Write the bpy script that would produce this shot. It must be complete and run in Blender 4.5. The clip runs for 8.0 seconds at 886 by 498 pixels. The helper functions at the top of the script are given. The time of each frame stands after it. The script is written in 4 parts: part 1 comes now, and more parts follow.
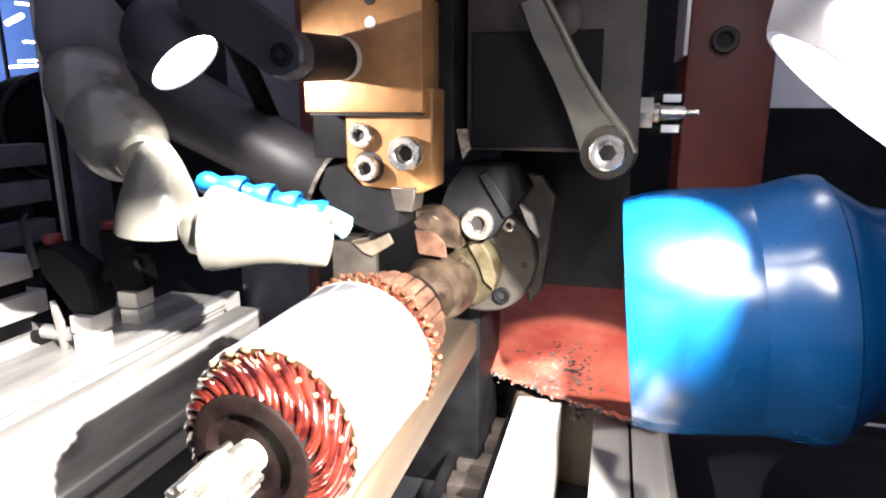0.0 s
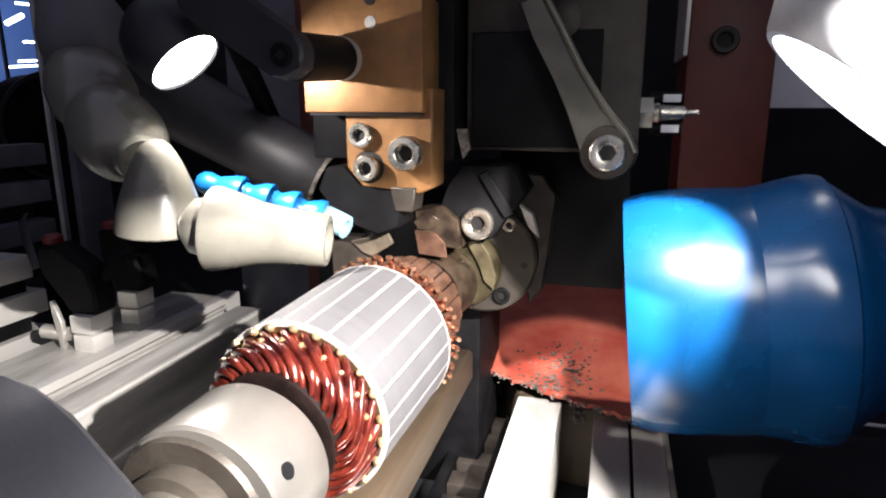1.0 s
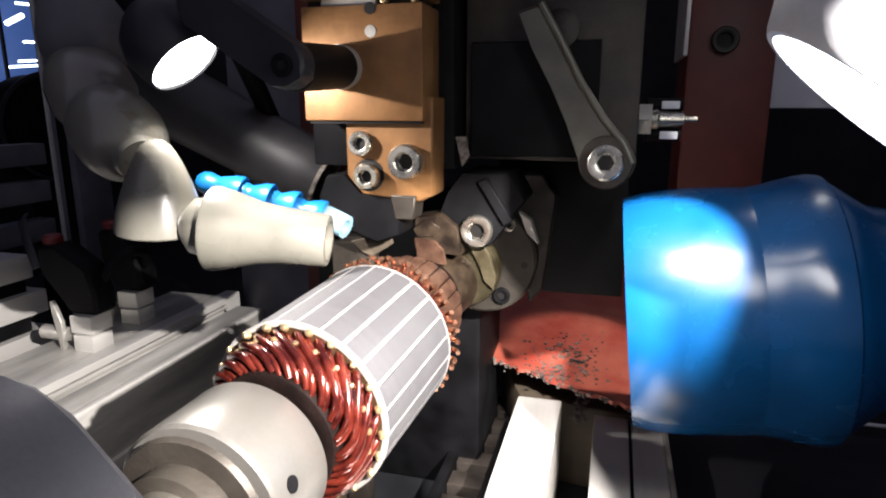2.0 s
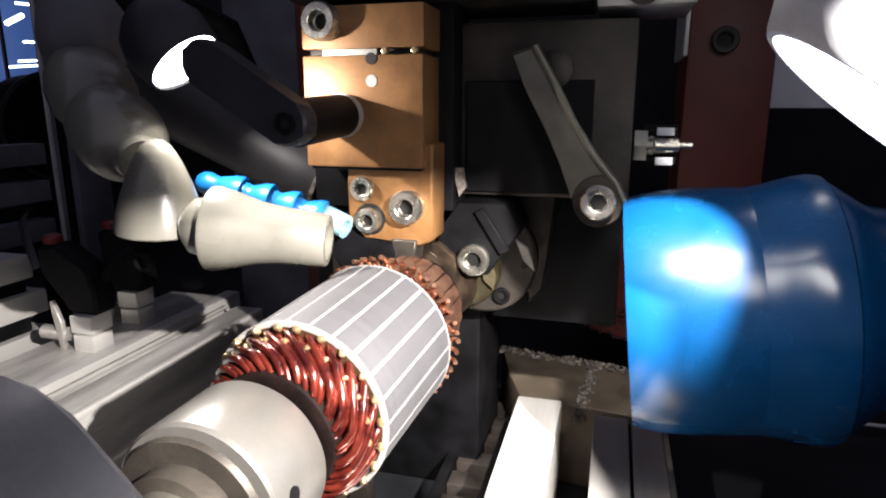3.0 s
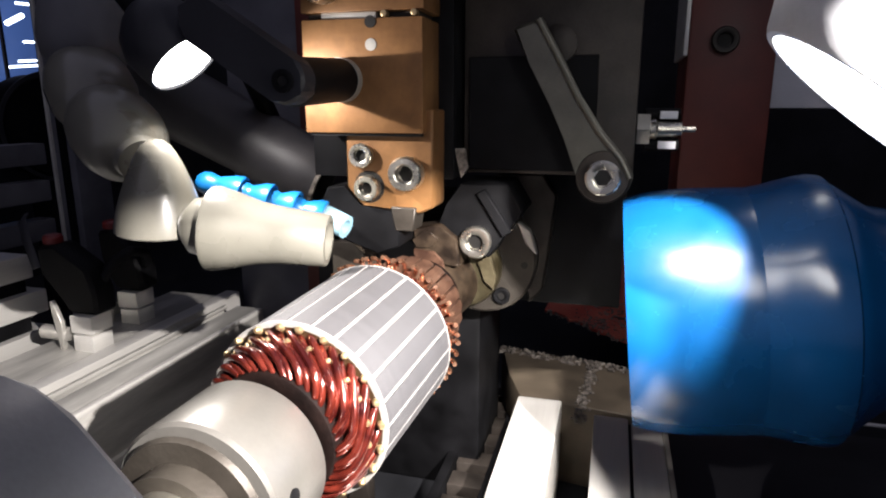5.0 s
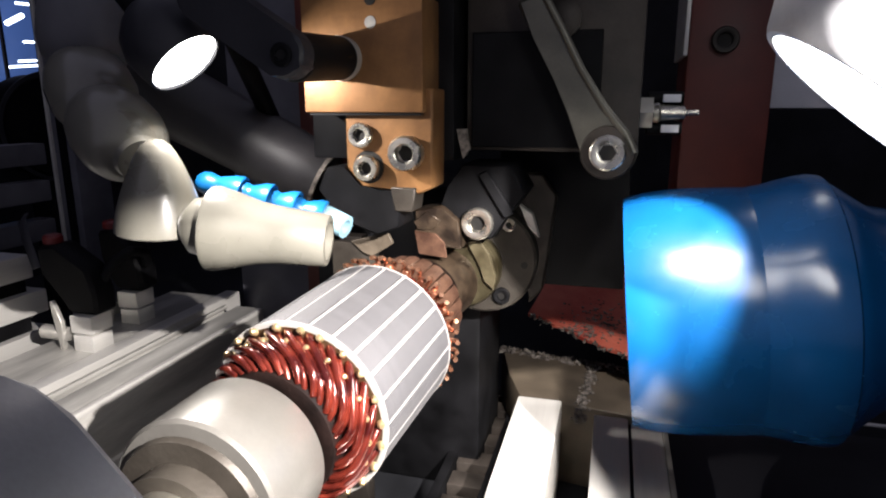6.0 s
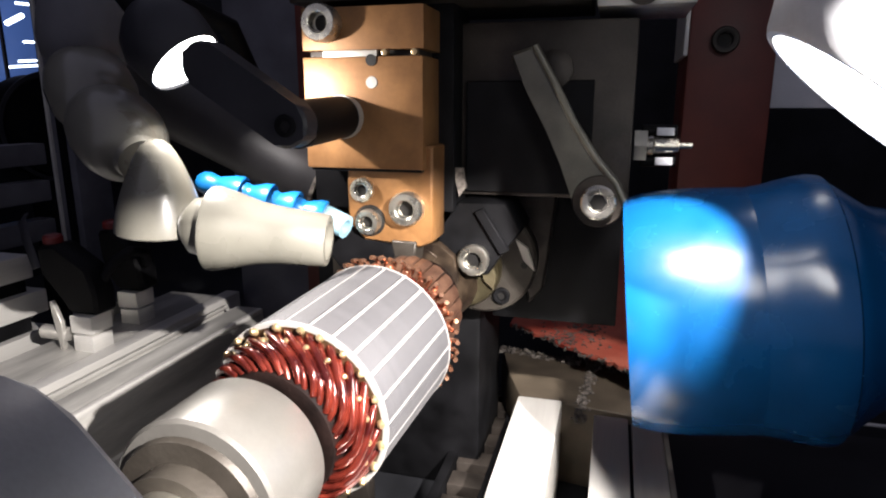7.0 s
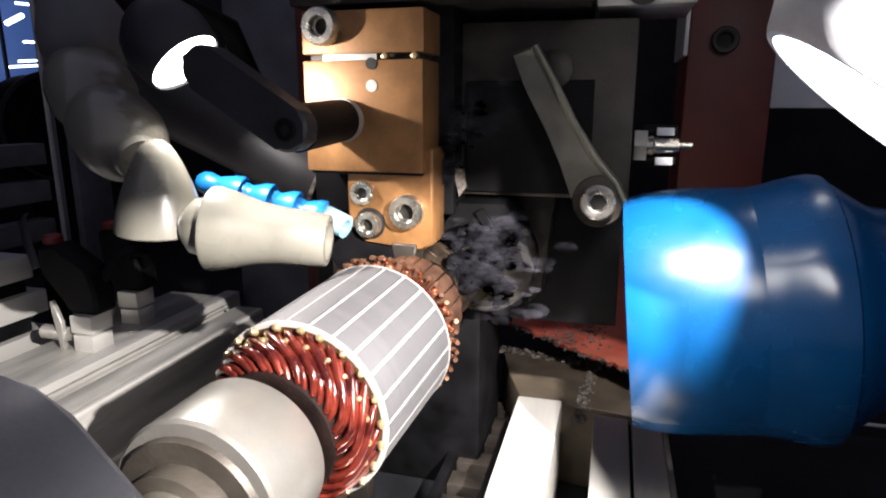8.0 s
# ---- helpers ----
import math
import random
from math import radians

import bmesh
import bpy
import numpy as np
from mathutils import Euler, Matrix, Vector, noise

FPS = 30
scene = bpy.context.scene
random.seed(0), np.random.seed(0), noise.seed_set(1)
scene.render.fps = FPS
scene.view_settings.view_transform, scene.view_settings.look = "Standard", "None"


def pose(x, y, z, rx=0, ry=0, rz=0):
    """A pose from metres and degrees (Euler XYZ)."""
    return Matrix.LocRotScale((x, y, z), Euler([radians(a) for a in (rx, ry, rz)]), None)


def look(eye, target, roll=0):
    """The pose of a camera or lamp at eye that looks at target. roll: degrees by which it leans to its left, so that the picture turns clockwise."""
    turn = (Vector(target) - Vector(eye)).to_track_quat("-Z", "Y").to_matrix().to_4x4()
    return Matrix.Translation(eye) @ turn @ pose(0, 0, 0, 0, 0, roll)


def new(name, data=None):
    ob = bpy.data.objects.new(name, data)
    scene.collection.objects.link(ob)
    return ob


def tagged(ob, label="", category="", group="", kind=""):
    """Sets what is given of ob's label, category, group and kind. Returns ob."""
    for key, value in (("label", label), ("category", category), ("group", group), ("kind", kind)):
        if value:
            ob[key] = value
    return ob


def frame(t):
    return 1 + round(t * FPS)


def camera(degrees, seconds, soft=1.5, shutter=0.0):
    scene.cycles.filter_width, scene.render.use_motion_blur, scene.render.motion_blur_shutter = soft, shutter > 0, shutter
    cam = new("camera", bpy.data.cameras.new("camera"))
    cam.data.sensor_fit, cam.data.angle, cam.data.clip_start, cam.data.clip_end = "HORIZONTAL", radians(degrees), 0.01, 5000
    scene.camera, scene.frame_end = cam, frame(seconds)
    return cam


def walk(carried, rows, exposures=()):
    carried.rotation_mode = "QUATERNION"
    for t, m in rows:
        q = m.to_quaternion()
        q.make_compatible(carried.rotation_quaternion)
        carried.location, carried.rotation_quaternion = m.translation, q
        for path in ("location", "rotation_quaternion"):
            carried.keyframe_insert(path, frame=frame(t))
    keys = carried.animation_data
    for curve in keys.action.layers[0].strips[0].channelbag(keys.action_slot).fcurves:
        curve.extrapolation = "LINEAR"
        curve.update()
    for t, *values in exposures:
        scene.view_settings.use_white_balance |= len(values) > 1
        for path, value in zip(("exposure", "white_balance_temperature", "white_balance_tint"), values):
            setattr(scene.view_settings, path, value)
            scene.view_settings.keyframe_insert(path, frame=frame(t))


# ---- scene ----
# ---- camera ----
cam = camera(70.95, 8.0, soft=2.0)
EYE = (0.0837, 0.0, 0.2071)
AIM = (-0.1734, 0.9398, -0.0179)
walk(cam, [(0.0, look(EYE, AIM)), (8.0, look(EYE, AIM))],
     exposures=[(0.0, 1.7), (0.4, 1.3), (0.6, 0.85), (1.0, 0.5), (1.7, 0.36), (2.8, 0.22), (8.0, 0.22)])

# ---- world and lamps ----
world = bpy.data.worlds.new("hall_light")
scene.world = world
world.use_nodes = True
world.node_tree.nodes["Background"].inputs[0].default_value = (0.64, 0.63, 0.86, 1)
world.node_tree.nodes["Background"].inputs[1].default_value = 0.27


def lamp_light(name, eye, way, power, radius, spread, colour=(1, 0.93, 0.90)):
    """The light that leaves a work lamp's lens."""
    data = bpy.data.lights.new(name, "AREA")
    data.shape, data.size, data.energy, data.color = "DISK", 2 * radius, power, colour
    data.spread = radians(spread)
    ob = new(name, data)
    ob.matrix_world = look(eye, Vector(eye) + Vector(way))
    return ob


LEFT_LAMP, LEFT_WAY = Vector((-0.060, 0.190, 0.222)), Vector((0.6755, 0.0094, -0.7327)).normalized()
RIGHT_LAMP, RIGHT_WAY = Vector((0.1336, 0.1437, 0.2061)), Vector((-0.6197, 0.0474, -0.7834)).normalized()
lamp_light("left_lamp_light", LEFT_LAMP + LEFT_WAY * 0.0022, LEFT_WAY, 0.235, 0.0016, 172)
lamp_light("right_lamp_light", RIGHT_LAMP + RIGHT_WAY * 0.0022, RIGHT_WAY, 0.06, 0.0244, 84)
# the upper lamp, a narrow beam down on the blue nozzle
UPPER_LAMP, UPPER_WAY = Vector((0.1113, 0.1460, 0.2694)), Vector((-0.1300, 0.5117, -0.8493)).normalized()
beam = bpy.data.lights.new("upper_lamp_light", "SPOT")
beam.energy, beam.shadow_soft_size, beam.color = 9.5, 0.004, (1, 0.93, 0.90)
beam.spot_size, beam.spot_blend = radians(28.4), 0.12
new("upper_lamp_light", beam).matrix_world = look(UPPER_LAMP, UPPER_LAMP + UPPER_WAY)

# added unseen shaded lamp beside the camera, the main light on rails, sleeve and core
ADDED_KEY = Vector((0.180, 0.020, 0.260))
ADDED_KEY_WAY = Vector((math.cos(radians(137)) * math.cos(radians(33)), math.sin(radians(137)) * math.cos(radians(33)), -math.sin(radians(33))))
key_spot = bpy.data.lights.new("added_key_light", "SPOT")
key_spot.energy, key_spot.shadow_soft_size, key_spot.color = 20, 0.0018, (1, 0.935, 0.91)
key_spot.spot_size, key_spot.spot_blend = radians(49), 0.10
new("added_key_light", key_spot).matrix_world = look(ADDED_KEY, ADDED_KEY + ADDED_KEY_WAY)


# an unseen lamp added above the nozzle to light the red guard
GUARD_FILL = Vector((0.160, 0.270, 0.262))
GUARD_WAY = (Vector((0.070, 0.345, 0.058)) - GUARD_FILL).normalized()
small = bpy.data.lights.new("guard_fill_light", "SPOT")
small.energy, small.shadow_soft_size, small.color = 1.7, 0.004, (1, 0.93, 0.90)
small.spot_size, small.spot_blend = radians(25), 0.3
new("guard_fill_light", small).matrix_world = look(GUARD_FILL, GUARD_FILL + GUARD_WAY)


# ---- materials ----
def surface(name, colour, rough=0.5, metal=0.0, scale=80.0, vary=0.25, bump=0.15, fine=900.0, stain=None, emit=0.0, stretch=(1, 1, 1), per_piece=0.0, coat=0.0, spec=0.5):
    """A worn surface: broad stains, fine grain and relief."""
    m = bpy.data.materials.new(name)
    m.use_nodes = True
    n, l = m.node_tree.nodes, m.node_tree.links
    b = n["Principled BSDF"]
    co = n.new("ShaderNodeTexCoord")
    mp = n.new("ShaderNodeMapping")
    mp.inputs["Scale"].default_value = stretch
    l.new(co.outputs["Object"], mp.inputs["Vector"])
    big, small = n.new("ShaderNodeTexNoise"), n.new("ShaderNodeTexNoise")
    for t, s in ((big, scale), (small, fine)):
        t.inputs["Scale"].default_value, t.inputs["Detail"].default_value = s, 5
        l.new(mp.outputs[0], t.inputs["Vector"])
    ramp = n.new("ShaderNodeValToRGB")
    ramp.color_ramp.elements[0].position, ramp.color_ramp.elements[1].position = 0.35, 0.68
    dark = stain or tuple(c * (1 - vary * 1.6) for c in colour)
    ramp.color_ramp.elements[0].color = (*[max(0.0, c) for c in dark], 1)
    ramp.color_ramp.elements[1].color = (*colour, 1)
    l.new(big.outputs["Fac"], ramp.inputs[0])
    mix = n.new("ShaderNodeMix")
    mix.data_type, mix.blend_type = "RGBA", "MULTIPLY"
    mix.inputs["Factor"].default_value = vary
    l.new(ramp.outputs[0], mix.inputs["A"])
    l.new(small.outputs["Fac"], mix.inputs["B"])
    out = mix.outputs["Result"]
    if per_piece:
        info, hsv, rng = n.new("ShaderNodeObjectInfo"), n.new("ShaderNodeHueSaturation"), n.new("ShaderNodeMapRange")
        rng.inputs["To Min"].default_value, rng.inputs["To Max"].default_value = 1 - per_piece, 1 + per_piece
        l.new(info.outputs["Random"], rng.inputs["Value"])
        l.new(rng.outputs[0], hsv.inputs["Value"])
        l.new(out, hsv.inputs["Color"])
        out = hsv.outputs[0]
    l.new(out, b.inputs["Base Color"])
    rr = n.new("ShaderNodeMapRange")
    rr.inputs["To Min"].default_value, rr.inputs["To Max"].default_value = max(0.03, rough - 0.12), min(1, rough + 0.12)
    l.new(big.outputs["Fac"], rr.inputs["Value"])
    l.new(rr.outputs[0], b.inputs["Roughness"])
    b.inputs["Metallic"].default_value = metal
    b.inputs["Coat Weight"].default_value = coat
    b.inputs["Specular IOR Level"].default_value = spec
    if bump:
        bp = n.new("ShaderNodeBump")
        bp.inputs["Strength"].default_value, bp.inputs["Distance"].default_value = bump, 0.0004
        l.new(small.outputs["Fac"], bp.inputs["Height"])
        l.new(bp.outputs[0], b.inputs["Normal"])
    if emit:
        b.inputs["Emission Color"].default_value = (*colour, 1)
        b.inputs["Emission Strength"].default_value = emit
    return m


GOLD = surface("bronze_plated_steel", (0.29, 0.142, 0.050), 0.46, 0.40, 60, 0.3, 0.15, 500, stain=(0.17, 0.080, 0.028))
MILLED = surface("dull_milled_aluminium", (0.72, 0.70, 0.645), 0.38, 0.30, 60, 0.3, 0.15, 700, stretch=(1, 0.15, 1))
STEEL = surface("machined_steel", (0.58, 0.56, 0.51), 0.4, 0.55, 70, 0.2, 0.12)
SLEEVE = surface("turned_sleeve_steel", (0.175, 0.167, 0.150), 0.34, 0.5, 50, 0.15, 0.06)
BURNT = surface("heat_stained_steel", (0.085, 0.058, 0.036), 0.42, 0.45, 140, 0.45, 0.35, 700, stain=(0.020, 0.013, 0.009))
DISC = surface("worn_flange_steel", (0.060, 0.052, 0.042), 0.45, 0.5, 70, 0.3, 0.2, stain=(0.030, 0.025, 0.020))
STAINED = surface("straw_coloured_steel", (0.15, 0.128, 0.075), 0.38, 0.5, 120, 0.3, 0.2, stain=(0.07, 0.056, 0.03))
OLIVESTEEL = surface("oiled_collet_steel", (0.10, 0.085, 0.048), 0.35, 0.6, 110, 0.35, 0.2, stain=(0.035, 0.028, 0.014))
GREYPAINT = surface("smooth_grey_paint", (0.15, 0.15, 0.172), 0.45, 0.1, 40, 0.2, 0.1, spec=0.4)
TUBE = surface("dark_grey_rubber_tube", (0.036, 0.034, 0.037), 0.5, 0.0, 60, 0.3, 0.15, stain=(0.025, 0.024, 0.026))
CLEAR = surface("clear_tinted_plastic", (0.30, 0.52, 0.62), 0.2, 0.0, 120, 0.35, 0.1)
SCREW = surface("zinc_screw", (0.70, 0.67, 0.58), 0.28, 0.95, 200, 0.2, 0.08)
ALU = surface("aluminium_extrusion", (0.80, 0.78, 0.73), 0.34, 0.4, 40, 0.15, 0.1, 900, stretch=(1, 0.05, 1))
BLACK = surface("black_anodised", (0.007, 0.007, 0.008), 0.55, 0.0, 60, 0.4, 0.1, spec=0.10)
DARK = surface("oiled_dark_steel", (0.06, 0.050, 0.042), 0.5, 0.4, 50, 0.4, 0.2, spec=0.35)
SOCKET = surface("socket_shade", (0.012, 0.011, 0.010), 0.6, 0.5, 200, 0.2, 0.0)
CAST = surface("grey_cast_lever", (0.12, 0.114, 0.092), 0.36, 0.45, 60, 0.2, 0.2)
HOUSING = surface("grey_housing", (0.030, 0.030, 0.036), 0.5, 0.1, 50, 0.2, 0.15, spec=0.25)
LAM = surface("laminated_steel", (0.080, 0.078, 0.081), 0.6, 0.2, 60, 0.12, 0.35, 1600, stretch=(0.2, 6, 0.2))
SLOTPAPER = surface("slot_liner", (0.27, 0.26, 0.245), 0.6, 0.0, 100, 0.1, 0.1)
COPPER = surface("enamelled_copper", (0.205, 0.030, 0.017), 0.20, 0.6, 190, 0.3, 0.15, stain=(0.05, 0.006, 0.005), coat=1.0)
BARE = surface("bare_copper", (0.40, 0.175, 0.10), 0.36, 0.7, 220, 0.35, 0.4, stain=(0.14, 0.045, 0.025))
TARNISHED = surface("tarnished_copper", (0.20, 0.105, 0.066), 0.42, 0.6, 160, 0.35, 0.3, stain=(0.09, 0.045, 0.03))
COPPERTIP = surface("fresh_copper_tip", (0.80, 0.47, 0.31), 0.25, 0.9, 200, 0.25, 0.2, stain=(0.42, 0.18, 0.10))
BRASS = surface("bright_wire_end", (0.62, 0.46, 0.25), 0.3, 0.8, 150, 0.2, 0.1)
VARNISH = surface("brown_insulation", (0.010, 0.005, 0.004), 0.7, 0.0, 200, 0.4, 0.4, spec=0.08)
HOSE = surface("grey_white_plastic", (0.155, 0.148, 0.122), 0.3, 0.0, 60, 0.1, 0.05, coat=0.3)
# greyer copy of the hose plastic, with the upper segments' shade in its colour
SHADED_HOSE = surface("shaded_hose_plastic", (0.13, 0.128, 0.135), 0.45, 0.0, 60, 0.15, 0.05, spec=0.3)
BLUE = surface("blue_plastic", (0.002, 0.050, 0.158), 0.25, 0.0, 50, 0.12, 0.04)
PALEBLUE = surface("light_blue_plastic", (0.008, 0.15, 0.42), 0.3, 0.0, 80, 0.15, 0.05)
RED = surface("red_painted_sheet", (0.50, 0.135, 0.085), 0.42, 0.0, 45, 0.25, 0.5, 500, stain=(0.36, 0.055, 0.035))
MAROON = surface("red_oxide_post", (0.15, 0.030, 0.020), 0.5, 0.0, 30, 0.25, 0.2)
CRUST = surface("weld_spatter", (0.34, 0.30, 0.26), 0.6, 0.4, 300, 0.5, 0.8)
RAWCAST = surface("bare_casting", (0.115, 0.09, 0.062), 0.6, 0.2, 50, 0.3, 0.5)
WOODEN = surface("brown_phenolic_bar", (0.075, 0.052, 0.032), 0.5, 0.0, 40, 0.3, 0.2, stretch=(1, 0.1, 1))
PANEL = surface("dark_panel", (0.03, 0.031, 0.035), 0.55, 0.2, 20, 0.3, 0.1, spec=0.2)
PAINT = surface("pale_grey_panel", (0.80, 0.81, 0.86), 0.5, 0.1, 20, 0.15, 0.1)
REDCAP = surface("red_cap", (0.16, 0.012, 0.012), 0.4, 0.0, 90, 0.2, 0.05)
GLOW = surface("lamp_glow", (1.0, 0.98, 0.95), 0.5, 0, 50, 0.0, 0.0, emit=14.0)
DAY = surface("hall_backdrop", (0.02, 0.045, 0.14), 0.6, 0, 6, 0.5, 0.0, emit=1.3)
OLIVE = surface("olive_slot_insulation", (0.05, 0.026, 0.008), 0.45, 0.0, 150, 0.3, 0.2)
SHELL = surface("pale_lamp_shell", (0.72, 0.73, 0.76), 0.45, 0.1, 40, 0.15, 0.05)
TUBES = surface("hall_tubes", (0.75, 0.85, 1.0), 0.5, 0, 50, 0.0, 0.0, emit=4.0)

SMOKE = bpy.data.materials.new("thin_white_smoke")
SMOKE.use_nodes = True
_n, _l = SMOKE.node_tree.nodes, SMOKE.node_tree.links
_out = _n["Material Output"]
_clear, _white, _mix = _n.new("ShaderNodeBsdfTransparent"), _n.new("ShaderNodeBsdfDiffuse"), _n.new("ShaderNodeMixShader")
_white.inputs["Color"].default_value = (0.74, 0.72, 0.88, 1)
_co, _cloud, _range = _n.new("ShaderNodeTexCoord"), _n.new("ShaderNodeTexNoise"), _n.new("ShaderNodeMapRange")
_cloud.inputs["Scale"].default_value, _cloud.inputs["Detail"].default_value = 90.0, 4.0
_range.inputs["From Min"].default_value, _range.inputs["From Max"].default_value = 0.42, 0.72
_range.inputs["To Min"].default_value, _range.inputs["To Max"].default_value = 0.0, 0.0085
_l.new(_co.outputs["Object"], _cloud.inputs["Vector"])
_l.new(_cloud.outputs["Fac"], _range.inputs["Value"])
_l.new(_range.outputs[0], _mix.inputs["Fac"])
_l.new(_clear.outputs[0], _mix.inputs[1])
_l.new(_white.outputs[0], _mix.inputs[2])
_l.new(_mix.outputs[0], _out.inputs["Surface"])

# ---- mesh helpers ----
ORIGIN = {}


def thing(name, at, label, category, group="", kind=""):
    ob = new(name)
    ob.empty_display_size = 0.01
    ob.location = at
    ORIGIN[ob.name] = Vector(at)
    return tagged(ob, label, category, group, kind)


def part(name, bm, material, parent, label="", smooth=True):
    """Link a bmesh, modelled in place, as one mesh under a thing or a part."""
    at = ORIGIN[parent.name]
    bmesh.ops.translate(bm, verts=bm.verts, vec=-at)
    bmesh.ops.recalc_face_normals(bm, faces=bm.faces)
    me = bpy.data.meshes.new(name)
    bm.to_mesh(me)
    bm.free()
    me.materials.append(material)
    if smooth:
        me.polygons.foreach_set("use_smooth", [True] * len(me.polygons))
        me.set_sharp_from_angle(angle=radians(38))
    ob = new(name, me)
    ob.parent = parent
    ORIGIN[ob.name] = at
    return tagged(ob, label)


def solid(name, bm, material, label, category, at=(0, 0, 0), group="", kind=""):
    """One mesh that is a thing by itself."""
    bmesh.ops.translate(bm, verts=bm.verts, vec=-Vector(at))
    bmesh.ops.recalc_face_normals(bm, faces=bm.faces)
    me = bpy.data.meshes.new(name)
    bm.to_mesh(me)
    bm.free()
    me.materials.append(material)
    me.polygons.foreach_set("use_smooth", [True] * len(me.polygons))
    me.set_sharp_from_angle(angle=radians(38))
    ob = new(name, me)
    ob.location = at
    ORIGIN[ob.name] = Vector(at)
    return tagged(ob, label, category, group, kind)


def box(x0, x1, y0, y1, z0, z1, bevel=0.0006, bm=None, turn=None):
    """A bevelled block; turn: a matrix about its centre."""
    out = bm or bmesh.new()
    made = bmesh.ops.create_cube(out, size=1)["verts"]
    c = Vector(((x0 + x1) / 2, (y0 + y1) / 2, (z0 + z1) / 2))
    bmesh.ops.scale(out, verts=made, vec=(x1 - x0, y1 - y0, z1 - z0))
    if bevel:
        edges = list({e for v in made for e in v.link_edges})
        made = bmesh.ops.bevel(out, geom=edges, offset=bevel, segments=2, profile=0.6, affect="EDGES")["verts"]
        made = [v for v in out.verts if v.is_valid] if bm is None else list({w for v in made for f in v.link_faces for w in f.verts})
    if turn is not None:
        bmesh.ops.transform(out, matrix=turn, verts=made)
    bmesh.ops.translate(out, verts=made, vec=c)
    return out


def aim(way):
    return Vector(way).normalized().to_track_quat("Z", "Y").to_matrix().to_4x4()


def lathe(base, way, profile, steps=40, bm=None, closed=True):
    """Turn (distance, radius) pairs about the axis that leaves base along way."""
    out = bm or bmesh.new()
    m = Matrix.Translation(base) @ aim(way)
    rings = []
    for d, r in profile:
        if r <= 1e-6:
            rings.append([out.verts.new(m @ Vector((0, 0, d)))])
        else:
            rings.append([out.verts.new(m @ Vector((r * math.cos(2 * math.pi * i / steps), r * math.sin(2 * math.pi * i / steps), d))) for i in range(steps)])
    for a, b in zip(rings, rings[1:]):
        for i in range(steps):
            j = (i + 1) % steps
            if len(a) == 1 and len(b) > 1:
                out.faces.new((a[0], b[i], b[j]))
            elif len(b) == 1 and len(a) > 1:
                out.faces.new((a[i], a[j], b[0]))
            elif len(a) > 1:
                out.faces.new((a[i], a[j], b[j], b[i]))
    if closed:
        for ring in (rings[0], rings[-1]):
            if len(ring) > 2:
                out.faces.new(ring)
    return out


def rod(a, b, r, r2=None, steps=32, edge=0.0005, bm=None):
    """A round bar from a to b with broken edges."""
    a, b = Vector(a), Vector(b)
    n, r2 = (b - a).length, r if r2 is None else r2
    return lathe(a, b - a, [(0, r - edge), (edge, r), (n - edge, r2), (n, r2 - edge)], steps, bm)


def sweep(points, r, steps=10, bm=None, flat=1.0):
    """A round or flattened strand along points."""
    out = bm or bmesh.new()
    pts = [Vector(p) for p in points]
    rings, side = [], None
    for i, p in enumerate(pts):
        t = (pts[min(i + 1, len(pts) - 1)] - pts[max(i - 1, 0)]).normalized()
        if side is None:
            side = t.orthogonal().normalized()
        side = (side - t * side.dot(t)).normalized()
        up = t.cross(side)
        rr = r[i] if isinstance(r, (list, tuple)) else r
        rings.append([out.verts.new(p + rr * (math.cos(2 * math.pi * k / steps) * side + flat * math.sin(2 * math.pi * k / steps) * up)) for k in range(steps)])
    for a, b in zip(rings, rings[1:]):
        for k in range(steps):
            out.faces.new((a[k], a[(k + 1) % steps], b[(k + 1) % steps], b[k]))
    out.faces.new(rings[0])
    out.faces.new(rings[-1])
    return out


def plate(outline, axis, lo, hi, bevel=0.0005, bm=None):
    """A flat plate: an outline in two axes, made thick along the third ("x", "y" or "z")."""
    out = bm or bmesh.new()

    def at(p, q, w):
        return {"x": (w, p, q), "y": (p, w, q), "z": (p, q, w)}[axis]
    low = [out.verts.new(at(p, q, lo)) for p, q in outline]
    top = [out.verts.new(at(p, q, hi)) for p, q in outline]
    faces = [out.faces.new(low), out.faces.new(top)]
    n = len(low)
    for i in range(n):
        faces.append(out.faces.new((low[i], low[(i + 1) % n], top[(i + 1) % n], top[i])))
    if bevel:
        bmesh.ops.bevel(out, geom=list({e for f in faces for e in f.edges}), offset=bevel, segments=1, affect="EDGES")
    return out


def rounded(c, w, h, r, turn=0.0, n=5):
    """Outline of a rounded bar of size w x h about c, turned by degrees."""
    pts = []
    for sx, sy, a0 in ((1, 1, 0), (-1, 1, 90), (-1, -1, 180), (1, -1, 270)):
        for k in range(n + 1):
            a = radians(a0 + 90 * k / n)
            pts.append((sx * (w / 2 - r) + r * math.cos(a), sy * (h / 2 - r) + r * math.sin(a)))
    t = radians(turn)
    return [(c[0] + p * math.cos(t) - q * math.sin(t), c[1] + p * math.sin(t) + q * math.cos(t)) for p, q in pts]


def cap_screw(at, way, r, depth, parent, material=None, name="socket_screw"):
    """A socket head screw whose seat is at at and whose head stands out along way."""
    at, way = Vector(at), Vector(way).normalized()
    material = material or SCREW
    s = r * 0.52
    head = lathe(at, way, [(0, r * 0.97), (depth * 0.8, r), (depth, r * 0.9), (depth, s * 1.12), (depth * 0.94, s), (depth * 0.35, s * 0.95), (depth * 0.3, 0)], 24)
    ob = part(name, head, material, parent)
    hexed = lathe(at + way * depth * 0.3, way, [(0.0003, 0), (0.0003, s * 0.93)], 6, closed=False)
    part("hex_socket", hexed, SOCKET, ob)
    return ob

